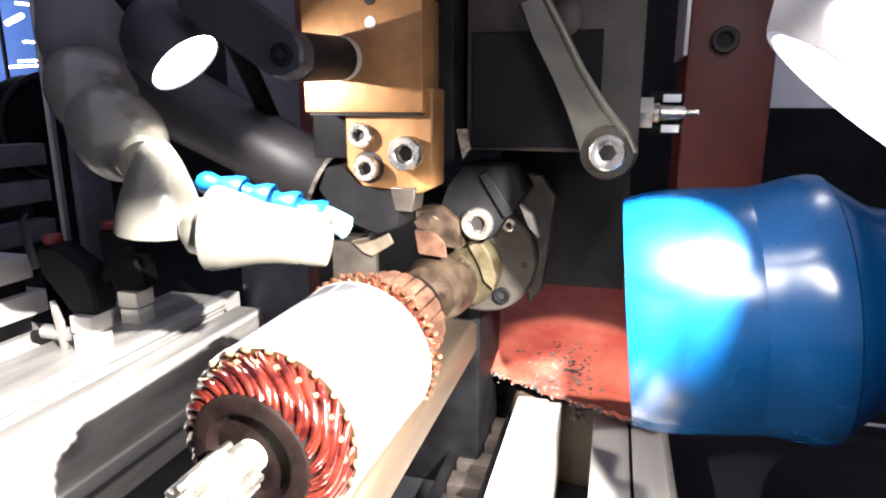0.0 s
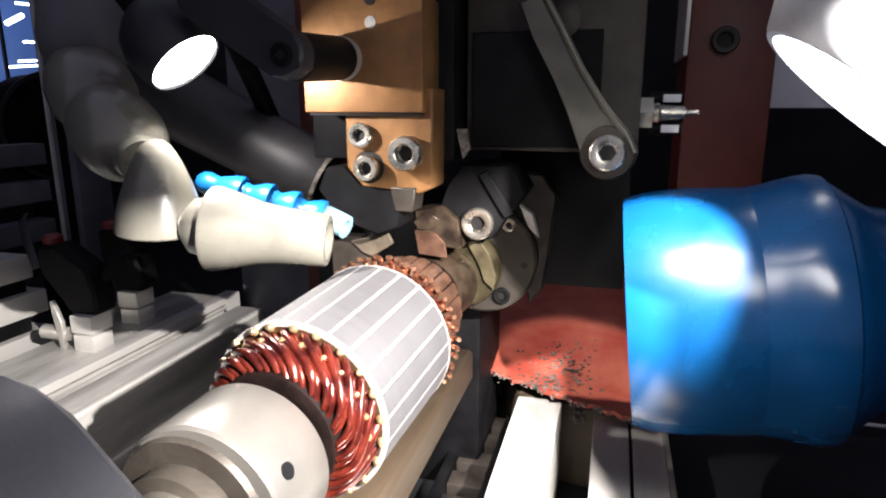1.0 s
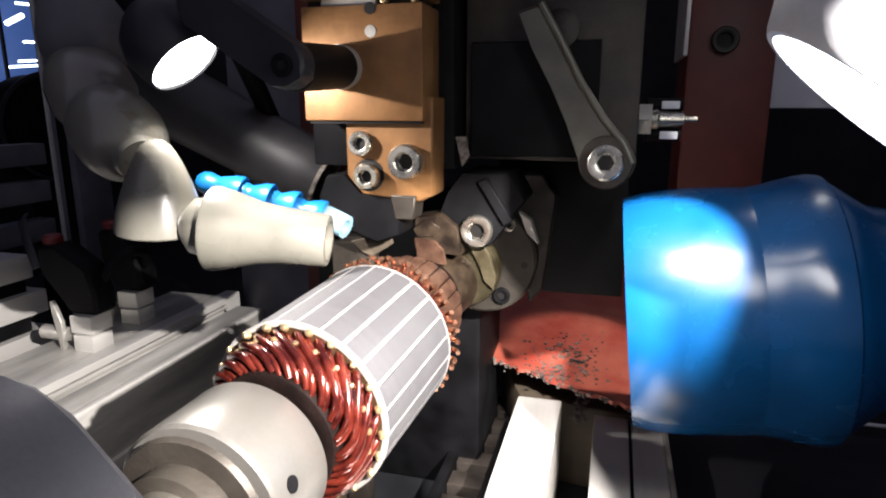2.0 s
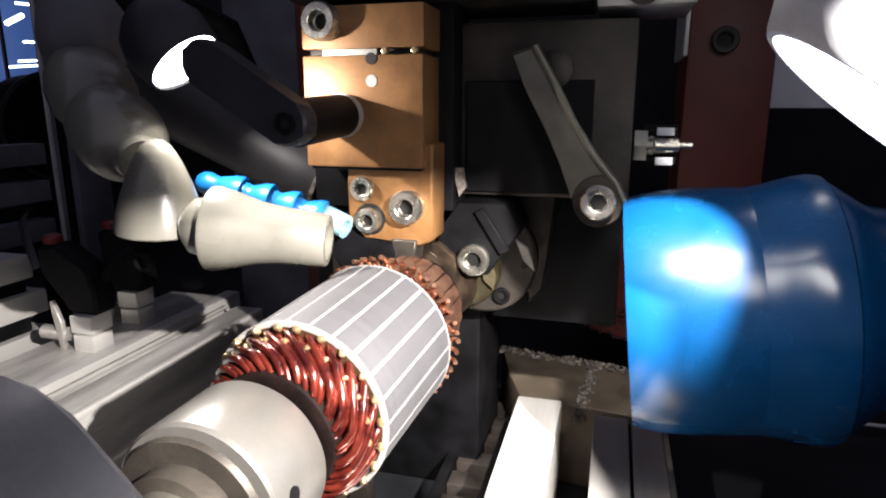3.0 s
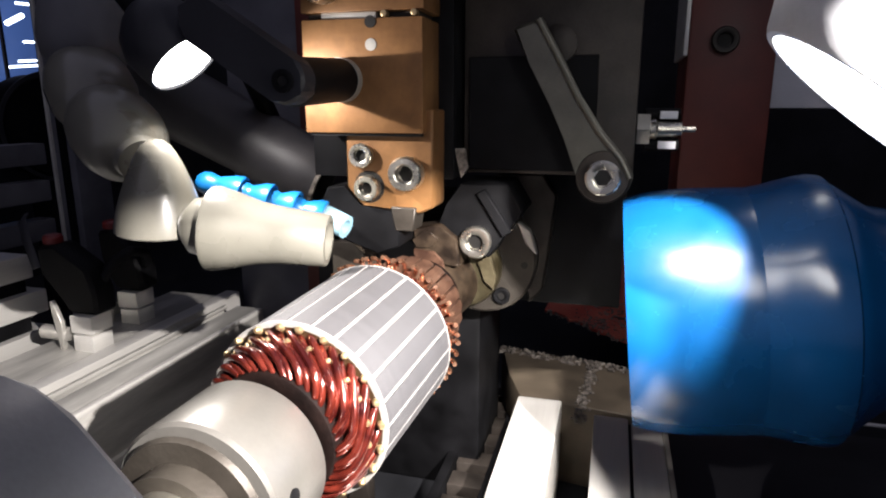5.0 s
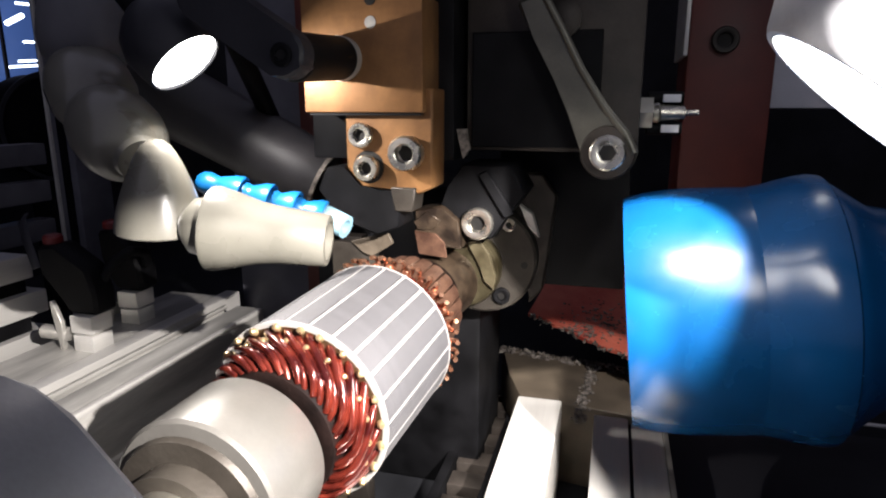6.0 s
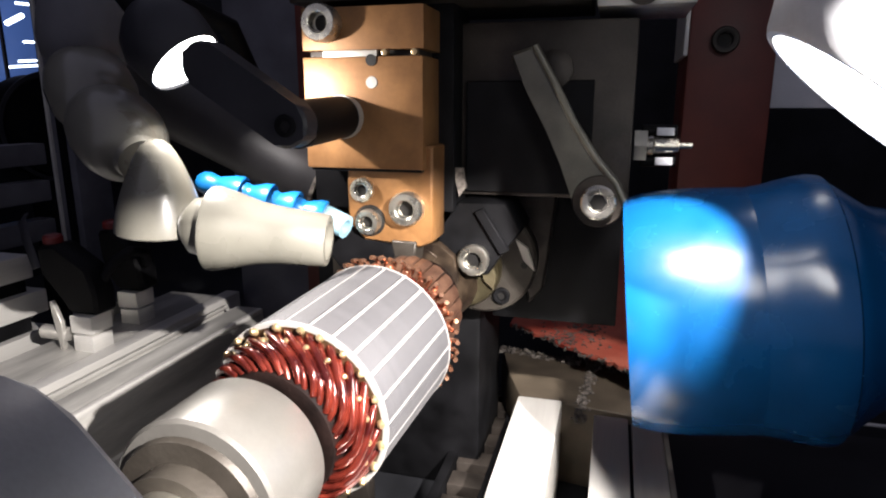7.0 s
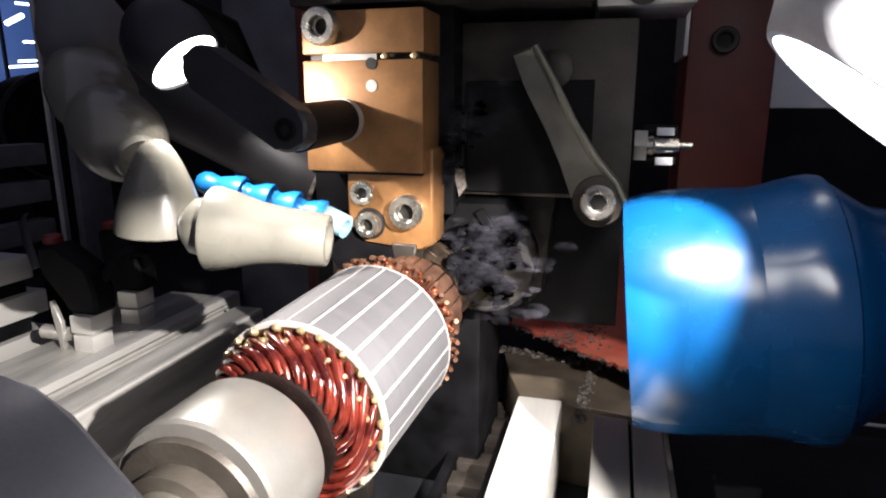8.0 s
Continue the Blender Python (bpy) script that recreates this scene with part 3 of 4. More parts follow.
# ---- lamps ----
def lamp(eye, way, r, name, label, base, dome=1.15, shell=None):
    root = thing(name, eye, label, "lamp", "work lamps")
    part("shade", lathe(eye, -way, [(0.0006, r * 0.98), (-0.0012, r * 1.0), (-0.0012, r * 1.06), (0.0, r * 1.10), (r * 0.35, r * dome), (r * 0.8, r * dome * 1.02), (r * 1.25, r * dome * 0.88), (r * 1.6, r * dome * 0.62), (r * 1.85, r * 0.40), (r * 1.9, 0)], 48, closed=False), shell or BLACK, root, "round lamp shade")
    back = eye - way * r * 1.8
    foot = Vector(base)
    post = sweep([back, back - way * 0.02, back.lerp(foot, 0.25) + Vector((0, 0, 0.06)), back.lerp(foot, 0.6) + Vector((0, 0, 0.05)), Vector((foot.x, foot.y, 0.06)), foot], 0.0045, 14)
    part("foot", lathe(foot, (0, 0, 1), [(0, 0.018), (0.006, 0.018), (0.008, 0.012), (0.008, 0)], 32), BLACK, root, "round black foot")
    part("gooseneck", post, BLACK, root, "black gooseneck")
    part("lens", lathe(eye, way, [(0, r), (0.0008, r * 0.9), (0.0015, 0)], 48, closed=False), GLOW, root, "glowing white lamp lens")
    return root


# ---- segmented hoses ----
def segment_profile(s, flare):
    """A cup and ball of a segmented coolant hose, of length s."""
    r = flare
    return [(-0.30 * s, r * 0.45), (-0.18 * s, r * 0.66), (0.0, r * 0.74), (0.14 * s, r * 0.66), (0.26 * s, r * 0.60), (0.42 * s, r * 0.72), (0.70 * s, r * 0.93), (0.92 * s, r * 1.0), (0.98 * s, r * 0.985), (1.0 * s, r * 0.93), (1.0 * s, r * 0.80), (0.86 * s, r * 0.74), (0.7 * s, r * 0.5)]


def barrel(s, r):
    """A rounded link of the large hose, of length s."""
    return [(-0.30 * s, r * 0.45), (-0.16 * s, r * 0.80), (0.0, r * 0.93), (0.2 * s, r), (0.5 * s, r), (0.72 * s, r * 0.90), (0.86 * s, r * 0.72), (0.92 * s, r * 0.55), (1.0 * s, r * 0.50), (1.0 * s, 0)]


def grey_hose():
    root = thing("coolant_hose", (-0.085, 0.18, 0.25), "off-white segmented coolant hose with flared nozzle", "hose")
    pts = [Vector(p) for p in ((-0.1310, 0.2280, 0.2790), (-0.1288, 0.2220, 0.2470), (-0.1225, 0.2110, 0.2180), (-0.1030, 0.1985, 0.2015), (-0.0800, 0.1880, 0.1880))]
    for a, b in zip(pts[2:], pts[3:]):
        part("hose_segment", lathe(a, b - a, barrel((b - a).length, 0.0160), 48, closed=False), HOSE, root, "off-white plastic hose segment")
    # same hose further up, its shade painted by the greyer plastic
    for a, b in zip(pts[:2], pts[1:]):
        part("hose_segment", lathe(a, b - a, barrel((b - a).length, 0.0172), 48, closed=False), SHADED_HOSE, root, "off-white hose segment, its shade put into a grey plastic")
    a, b = Vector((-0.0666, 0.1800, 0.1931)), Vector((-0.0686, 0.1811, 0.1642))
    n = (b - a).length
    part("hose_segment", lathe(a, b - a, [(-0.003, 0.0), (-0.0026, 0.0024), (-0.001, 0.0046), (0.002, 0.0066), (0.006, 0.0086), (0.012, 0.0110), (0.020, 0.0136), (n - 0.003, 0.0149), (n - 0.0006, 0.0151), (n, 0.0146), (n - 0.001, 0.0130), (n - 0.010, 0.010), (n - 0.010, 0)], 56, closed=False), HOSE, root, "off-white bell-shaped hose segment")
    a, b = Vector((-0.0475, 0.1800, 0.1665)), Vector((-0.0085, 0.1896, 0.1622))
    part("hose_ball", lathe(a - (b - a) * 0.26, b - a, [(0, 0), (0.001, 0.005), (0.005, 0.0095), (0.012, 0.0110), (0.0145, 0.0105)], 40, closed=False), HOSE, root)
    n = (b - a).length
    part("nozzle", lathe(a, b - a, [(0.002, 0.006), (0.0, 0.0136), (0.0006, 0.0144), (0.0020, 0.0146), (0.009, 0.0130), (0.017, 0.0108), (0.025, 0.0098), (n - 0.0005, 0.0090), (n, 0.0086), (n, 0.0066), (n - 0.012, 0.006), (n - 0.012, 0)], 56, closed=False), HOSE, root, "off-white flared nozzle")
    return root


def small_blue_hose():
    root = thing("air_hose", (-0.05, 0.225, 0.17), "light blue segmented air hose with clear tip", "hose")
    pts = [Vector(p) for p in ((-0.0700, 0.2120, 0.1770), (-0.0560, 0.2140, 0.1735), (-0.0445, 0.2155, 0.1708), (-0.0345, 0.2170, 0.1680), (-0.0245, 0.2190, 0.1645))]
    for a, b in zip(pts, pts[1:]):
        part("hose_segment", lathe(a, b - a, segment_profile((b - a).length, 0.0064), 28, closed=False), PALEBLUE, root, "light blue plastic hose segment")
    a = Vector(pts[-1])
    part("tip", lathe(a, (1, -0.15, -0.32), [(-0.002, 0.003), (0, 0.0052), (0.006, 0.0048), (0.0105, 0.0046), (0.0105, 0.003), (0.004, 0.0028), (0.004, 0)], 28, closed=False), CLEAR, root, "clear pale blue tip")
    return root


def angle_bracket():
    """A bent bright bracket behind the nozzles."""
    root = thing("angle_bracket", (-0.018, 0.252, 0.14), "bent bright steel bracket beside the commutator", "bracket")
    bm = plate([(-0.0262, 0.1490), (-0.0085, 0.1535), (-0.0062, 0.1490), (-0.0160, 0.1425), (-0.0205, 0.1440)], "y", 0.2470, 0.2490, 0.0004)
    part("tab", bm, RAWCAST, root, "bare cut tab")
    part("plate", box(-0.0360, -0.0150, 0.2490, 0.2525, 0.1250, 0.1480, 0.0005), DISC, root, "dull steel plate")
    part("post", box(-0.0340, -0.0230, 0.2520, 0.2600, 0.0, 0.1500, 0.0005), DARK, root)
    return root


def blue_nozzle():
    root = thing("blue_hose_nozzle", (0.12, 0.175, 0.12), "large glossy blue plastic hose nozzle", "nozzle")
    a, way = Vector((0.0934, 0.2495, 0.1269)), Vector((0.9940, -0.0182, 0.1080))
    front = [(0.0163, 0.0405), (0.0000, 0.0435), (-0.0006, 0.0446), (0.0006, 0.0451), (0.0068, 0.0465), (0.0143, 0.0471), (0.0216, 0.0473), (0.0284, 0.0471), (0.0351, 0.0467), (0.0405, 0.0464), (0.0421, 0.0462)]
    part("mouth_ring", lathe(a, way, front, 96, closed=False), BLUE, root, "glossy blue plastic mouth ring")
    prof = [(0.0421, 0.0462), (0.0453, 0.0465), (0.0494, 0.0471), (0.0540, 0.0483), (0.0587, 0.0491), (0.0629, 0.0496), (0.0663, 0.0491), (0.0671, 0.0481), (0.0674, 0.0470), (0.0689, 0.0465), (0.0716, 0.0446), (0.0811, 0.0371), (0.1014, 0.0324), (0.2297, 0.0311)]
    part("cup", lathe(a, way, prof, 96, closed=False), BLUE, root, "glossy blue plastic cup")
    e = a + way * 0.20
    part("hose_stub", sweep([e, e + Vector((0.02, 0.003, -0.01)), e + Vector((0.035, 0.006, -0.04)), e + Vector((0.038, 0.006, -0.1160))], 0.022, 24), BLUE, root, "blue hose bending down to the side plate")
    return root


# ---- rails, clamps and guards ----
def rail(name, x0, x1, y0, y1, z0, z1, slot, label):
    """An aluminium extrusion along y with an open slot in its top."""
    root = thing(name, ((x0 + x1) / 2, y0, z0), label, "rail", "aluminium rails")
    c, h, d = (x0 + x1) / 2 + slot, 0.0042, 0.008
    out = [(x0, z0), (x1, z0), (x1, z1 - 0.0012), (x1 - 0.0012, z1), (c + h, z1), (c + h, z1 - 0.003), (c + h + 0.004, z1 - 0.004), (c + h + 0.004, z1 - d), (c - h - 0.004, z1 - d), (c - h - 0.004, z1 - 0.004), (c - h, z1 - 0.003), (c - h, z1), (x0 + 0.0012, z1), (x0, z1 - 0.0012)]
    part("profile", plate(out, "y", y0, y1, 0.0003), MILLED, root)
    # pale strip that paints the highlight along the top edge
    part("edge_highlight", box(x1 - 0.0035, x1 + 0.0004, y0, y1 - 0.001, z1 - 0.0030, z1 + 0.0004, 0.0008), ALU, root, "pale strip with the edge highlight in its colour")
    # streak of light on the rail's side, put in as a pale strip
    part("lit_streak", box(x1, x1 + 0.0030, y0, y1 - 0.07, z0 + 0.018, z0 + 0.026, 0.0006), ALU, root, "pale strip standing for the lit streak along the foot")
    return root


def rails():
    rail("aluminium_rail", -0.1960, -0.1620, -0.05, 0.390, 0.0, 0.0600, -0.009, "wide aluminium extrusion rail with a slot")
    r = thing("slide_plate", (-0.23, -0.05, 0.0), "milled aluminium slide plate with a raised lip", "rail", "aluminium rails")
    part("plate", box(-0.2620, -0.2130, -0.05, 0.4150, 0.0, 0.0580, 0.0008), MILLED, r, "dull milled plate")
    part("lip", box(-0.2128, -0.2010, -0.05, 0.4200, 0.0, 0.0615, 0.0012), ALU, r, "raised bright lip")
    bars = thing("bar_stack", (-0.30, 0.1, 0.0), "stack of aluminium bars beside the slide plate", "bars")
    for z, y in ((0.040, 0.330), (0.068, 0.326), (0.094, 0.318)):
        part("bar", box(-0.330, -0.290, -0.05, y, z, z + 0.016, 0.0012), ALU, bars, "aluminium bar")
    part("core", box(-0.328, -0.296, -0.05, 0.316, 0.0, 0.0935, 0.0), BLACK, bars)
    r = thing("flat_rail", (0.052, 0.1, 0.0), "bright milled flat rail under the lamp", "rail", "aluminium rails")
    part("bar", box(0.0400, 0.0640, 0.02, 0.3185, 0.0, 0.0500, 0.0012), ALU, r, "bright milled bar")
    r = thing("flat_rail", (0.1, 0.1, 0.0), "milled flat rail with a joint", "rail", "aluminium rails")
    part("bar", box(0.0815, 0.0985, 0.02, 0.3070, 0.0, 0.0500, 0.0010), ALU, r, "bright milled bar")
    part("joint", box(0.0984, 0.1000, 0.02, 0.3030, 0.0, 0.0490, 0.0002), BLACK, r, "dark joint")
    part("bar", box(0.0999, 0.1145, 0.02, 0.3030, 0.0, 0.0500, 0.0010), ALU, r, "bright milled bar")
    part("edge", box(0.1146, 0.1168, 0.02, 0.3010, 0.0, 0.0515, 0.0004), STEEL, r)


def side_table():
    t = thing("side_plate", (0.25, 0.2, 0.0), "dark grey side plate beside the rails", "plate")
    part("top", box(0.118, 0.42, -0.05, 0.360, 0.018, 0.030, 0.001), HOUSING, t)
    part("edge_strip", sweep([(0.2061, 0.3713, 0.0312), (0.2896, 0.3740, 0.0312)], 0.0012, 8), ALU, t, "bright edge strip")
    part("leg", box(0.13, 0.40, -0.03, 0.33, 0.0, 0.018, 0.0), DARK, t)


def cable_chain():
    root = thing("drag_chain", (0.02, 0.2, 0.0), "black drag chain with square openings", "drag chain")
    part("side_band", box(0.0050, 0.0100, 0.05, 0.40, 0.0, 0.021, 0.0006), BLACK, root)
    part("side_band", box(0.0290, 0.0340, 0.05, 0.40, 0.0, 0.021, 0.0006), BLACK, root)
    for k in range(15):
        y = 0.085 + k * 0.021
        part("link", box(0.0105, 0.0285, y, y + 0.0130, 0.003, 0.0180, 0.0008), DARK, root)


def toggle_clamp(x, y, back):
    root = thing("sensor_clamp", (x, y, 0.058), "black sensor with red cap on small aluminium blocks", "sensor", "clamped sensors")
    z = 0.0580
    part("block", box(x - 0.0075, x + 0.0075, y - 0.008, y + 0.008, z, z + 0.0105, 0.0006), ALU, root, "small aluminium block")
    part("upper_block", box(x - 0.0095, x + 0.0065, y - 0.007, y + 0.010, z + 0.0112, z + 0.0225, 0.0006), ALU, root, "small aluminium block")
    part("bracket", plate([(x - 0.0175, z), (x - 0.0145, z), (x - 0.0140, z + 0.018), (x - 0.0190, z + 0.032), (x - 0.0215, z + 0.031)], "y", y - 0.009, y - 0.006, 0.0004), STEEL, root, "bent steel bracket")
    part("stop_screw", rod((x - 0.034, y - 0.004, z + 0.009), (x - 0.014, y - 0.004, z + 0.009), 0.0045), STEEL, root, "bright stop screw")
    body = plate([(x - 0.0125, z + 0.0227), (x + 0.0085, z + 0.0227), (x + 0.0090, z + 0.036), (x + 0.004, z + 0.052), (x - 0.0100 - back, z + 0.066), (x - 0.0240 - back, z + 0.064), (x - 0.0230 - back, z + 0.046), (x - 0.0150, z + 0.034)], "y", y - 0.004, y + 0.014, 0.002)
    part("body", body, BLACK, root, "black sensor body")
    if back:
        part("strap", sweep([(x - 0.0440 - back, y + 0.010, z + 0.080), (x - 0.0400 - back, y + 0.004, z + 0.078), (x - 0.0330 - back, y - 0.001, z + 0.068), (x - 0.0260 - back, y - 0.003, z + 0.050)], 0.0034, 8, flat=0.35), HOUSING, root, "grey bent strap")
    part("cap", lathe((x - 0.0175 - back, y + 0.004, z + 0.0655), (0, 0, 1), [(0, 0.0058), (0.004, 0.0058), (0.0054, 0.0044), (0.0054, 0)], 24), REDCAP, root, "red push cap")
    return root


def sensor_cable():
    root = thing("sensor_cable", (-0.225, 0.32, 0.1), "black cable looped between two sensors", "cable")
    part("cable", sweep([(-0.222, 0.306, 0.100), (-0.216, 0.312, 0.112), (-0.212, 0.322, 0.116), (-0.214, 0.336, 0.112), (-0.222, 0.346, 0.102)], 0.0035, 12), BLACK, root)


def dark_tube():
    root = thing("suction_tube", (-0.08, 0.27, 0.18), "black suction tube pointing at the commutator", "tube")
    b = Vector((-0.0500, 0.2740, 0.1720))
    a = Vector((-0.1169, 0.2660, 0.2063)) * 1.5 - b * 0.5
    n = (b - a).length
    part("tube", lathe(a, b - a, [(0, 0.0190), (n - 0.02, 0.0165), (n - 0.001, 0.0150), (n, 0.0144), (n, 0.0130), (n - 0.03, 0.0125), (n - 0.03, 0)], 48, closed=False), TUBE, root, "dark round tube")
    part("rim", lathe(b, b - a, [(-0.0012, 0.0149), (-0.0012, 0.0153), (0.0006, 0.0150), (0.0006, 0.0130)], 48, closed=False), CRUST, root, "spattered rim")


def red_guard():
    """A red sheet whose front edge is crusted with spatter."""
    root = thing("red_guard", (0.07, 0.36, 0.05), "red painted sheet guard crusted with weld spatter", "guard")
    rnd = random.Random(5)
    front = [(0.0150 + 0.090 * k / 26, 0.3340 - 0.042 * k / 26 + rnd.uniform(-0.0022, 0.0022)) for k in range(27)]

    def rise(p, q):
        return 0.0545 + max(0.0, q - 0.34) * 0.30

    bm = bmesh.new()
    rows = 12
    top, low = [], []
    for k, (p, q) in enumerate(front):
        top.append([])
        low.append([])
        for s in range(rows + 1):
            f = s / rows
            x, y = p + (0.05 * (k / 26) - 0.006) * f, q + (0.50 - q) * f
            w = 0.0012 * noise.noise(Vector((x * 60, y * 60, 0)))
            top[-1].append(bm.verts.new((x, y, rise(x, y) + w + 0.0022)))
            low[-1].append(bm.verts.new((x, y, rise(x, y) + w)))
    for k in range(26):
        for s in range(rows):
            bm.faces.new((top[k][s], top[k + 1][s], top[k + 1][s + 1], top[k][s + 1]))
            bm.faces.new((low[k][s], low[k][s + 1], low[k + 1][s + 1], low[k + 1][s]))
        bm.faces.new((top[k][0], low[k][0], low[k + 1][0], top[k + 1][0]))
    for s in range(rows):
        bm.faces.new((top[0][s], top[0][s + 1], low[0][s + 1], low[0][s]))
    part("sheet", bm, RED, root, "chipped red painted sheet")
    bm = bmesh.new()
    for k in range(170):
        f = rnd.random() * 26
        i = int(min(25, f))
        p = Vector((*front[i], 0)).lerp(Vector((*front[i + 1], 0)), f - i)
        s = rnd.uniform(0.0004, 0.0013)
        made = bmesh.ops.create_icosphere(bm, subdivisions=1, radius=s)["verts"]
        bmesh.ops.translate(bm, verts=made, vec=(p.x, p.y + rnd.uniform(-0.001, 0.006 * rnd.random()), 0.0562 + rnd.uniform(-0.002, 0.0006)))
    for k in range(430):
        p = Vector((rnd.gauss(0.060, 0.011), rnd.gauss(0.336, 0.015), 0))
        if p.y < 0.315 or p.x < 0.024:
            continue
        made = bmesh.ops.create_icosphere(bm, subdivisions=1, radius=rnd.uniform(0.0003, 0.0013))["verts"]
        for v in made:
            v.co.z *= 0.5
        bmesh.ops.translate(bm, verts=made, vec=(p.x, p.y, rise(p.x, p.y) + 0.0024))
    tagged(part("spatter", bm, CRUST, root, "grey weld spatter crust"), kind="stuff")
    return root


def casting():
    root = thing("bed_casting", (0.07, 0.36, 0.0), "bare brown casting with spattered edge", "casting")
    rnd = random.Random(9)
    top = [(0.018, 0.392), (0.055, 0.385), (0.118, 0.372), (0.118, 0.312), (0.040, 0.3225), (0.030, 0.350)]
    part("body", plate(top, "z", 0.0, 0.0480, 0.0006), RAWCAST, root, "bare brown casting")
    bm = bmesh.new()
    for k in range(420):
        f = rnd.random()
        if rnd.random() < 0.62:
            p = Vector((0.018 + 0.1 * f, 0.391 - 0.018 * f + rnd.uniform(-0.009, 0.002), 0.048))
        else:
            p = Vector((0.079 - 0.006 * (1 - f) + rnd.gauss(0, 0.0018), 0.300 + 0.075 * f, 0.048))
        s = rnd.uniform(0.0005, 0.0020) * (1 - 0.3 * rnd.random())
        made = bmesh.ops.create_icosphere(bm, subdivisions=1, radius=s)["verts"]
        for v in made:
            v.co *= rnd.uniform(0.7, 1.35)
        bmesh.ops.translate(bm, verts=made, vec=p)
    tagged(part("spatter", bm, CRUST, root, "grey weld spatter crumbs"), kind="stuff")


def background():
    p = thing("red_post", (0.15, 0.42, 0.0), "dull red oxide painted machine post", "post")
    part("web", box(0.121, 0.168, 0.40, 0.46, 0.0, 0.60, 0.002), MAROON, p)
    part("edge_strip", box(0.1185, 0.1208, 0.398, 0.46, 0.235, 0.60, 0.0004), ALU, p)
    cap_screw((0.140, 0.40, 0.2430), (0, -1, 0), 0.0075, 0.006, p, DARK)
    p = thing("grey_cabinet", (0.22, 0.44, 0.0), "pale grey control box on the frame", "control box")
    part("body", box(0.172, 0.30, 0.43, 0.56, 0.205, 0.60, 0.003), PAINT, p)
    p = thing("rear_post", (-0.06, 0.40, 0.0), "dull red oxide painted machine post", "post")
    part("web", box(-0.140, -0.112, 0.42, 0.47, 0.0, 0.60, 0.002), MAROON, p)
    part("flank", box(-0.205, -0.142, 0.43, 0.47, 0.0, 0.60, 0.002), GREYPAINT, p)
    # left frame of extrusions
    f = thing("frame_upright", (-0.36, 0.43, 0.0), "grey aluminium frame upright of the enclosure", "frame")
    part("profile", box(-0.362, -0.342, 0.415, 0.450, 0.0, 0.70, 0.001), GREYPAINT, f)
    part("edge_strip", box(-0.3645, -0.3622, 0.413, 0.450, 0.0, 0.70, 0.0005), ALU, f)
    part("groove", box(-0.3555, -0.3485, 0.4135, 0.4152, 0.0, 0.70, 0.0), BLACK, f)
    f = thing("frame_rail", (-0.37, 0.30, 0.1), "grey aluminium cross rails on the enclosure side", "frame")
    for z in (0.098, 0.130, 0.160):
        part("rail", box(-0.385, -0.368, -0.05, 0.412, z, z + 0.017, 0.001), GREYPAINT, f)
    d = thing("black_drum", (-0.44, 0.51, 0.0), "black round drum behind the frame", "drum")
    part("drum", lathe((-0.49, 0.515, 0.187), (1, -0.35, 0), [(0, 0.046), (0.004, 0.050), (0.05, 0.050), (0.054, 0.047)], 48), BLACK, d)
    part("rim", lathe((-0.440, 0.4975, 0.187), (1, -0.35, 0), [(0, 0.0495), (0, 0.053), (0.003, 0.053), (0.003, 0.0495)], 48, closed=False), HOUSING, d)
    part("stand", box(-0.48, -0.45, 0.49, 0.53, 0.0, 0.15, 0.001), BLACK, d)


SMOKE_AT = (-0.030, 0.325, 0.110)


def smoke_wisp(seed, way, length, spread):
    """A drifting plume of many thin, overlapping puffs."""
    rnd = random.Random(seed)
    root = thing("smoke_wisp", SMOKE_AT, "thin white smoke drifting off the commutator", "smoke", "smoke", kind="stuff")
    bm = bmesh.new()
    for k in range(260):
        f = rnd.random()
        c = Vector(SMOKE_AT) + Vector(way) * length * f + Vector((rnd.gauss(0, 1), rnd.gauss(0, 0.5), rnd.gauss(0, 1))) * spread * (0.25 + f)
        made = bmesh.ops.create_icosphere(bm, subdivisions=2, radius=rnd.uniform(0.0012, 0.0030) * (0.6 + 0.6 * f))["verts"]
        bmesh.ops.scale(bm, verts=made, vec=(1.5, 0.7, rnd.uniform(0.5, 1.0)))
        bmesh.ops.translate(bm, verts=made, vec=c)
    part("plume", bm, SMOKE, root)
    return root


ARM = armature()
TAIL, SLEEVE_PART = tailstock()
CRADLE = cradle()
HEAD_L = head_left()
HEAD_R = head_right()
FITTING = hose_fitting()
headstock()
CLAMP = ground_clamp()
lamp(LEFT_LAMP, LEFT_WAY, 0.0127, "work_lamp", "small black work lamp shining on the armature", (-0.078, 0.400, 0.0), shell=HOUSING)
lamp(RIGHT_LAMP, RIGHT_WAY, 0.0249, "work_lamp", "pale grey domed work lamp shining close over the nozzle", (0.46, 0.02, 0.0), 1.3, SHELL)
lamp(UPPER_LAMP - UPPER_WAY * 0.006, UPPER_WAY, 0.0120, "work_lamp", "small black work lamp high over the blue nozzle", (0.50, 0.09, 0.0))
# unseen body for the added guard light
lamp(GUARD_FILL - GUARD_WAY * 0.006, GUARD_WAY, 0.0100, "work_lamp", "unseen small black lamp added to light the red guard", (0.47, 0.30, 0.0))
# unseen body for the added key light
KEY_BODY = lamp(ADDED_KEY - ADDED_KEY_WAY * 0.010, ADDED_KEY_WAY, 0.018, "added_key_lamp", "unseen black key lamp added beside the camera, with three light-blocking flaps", (0.44, -0.20, 0.0))


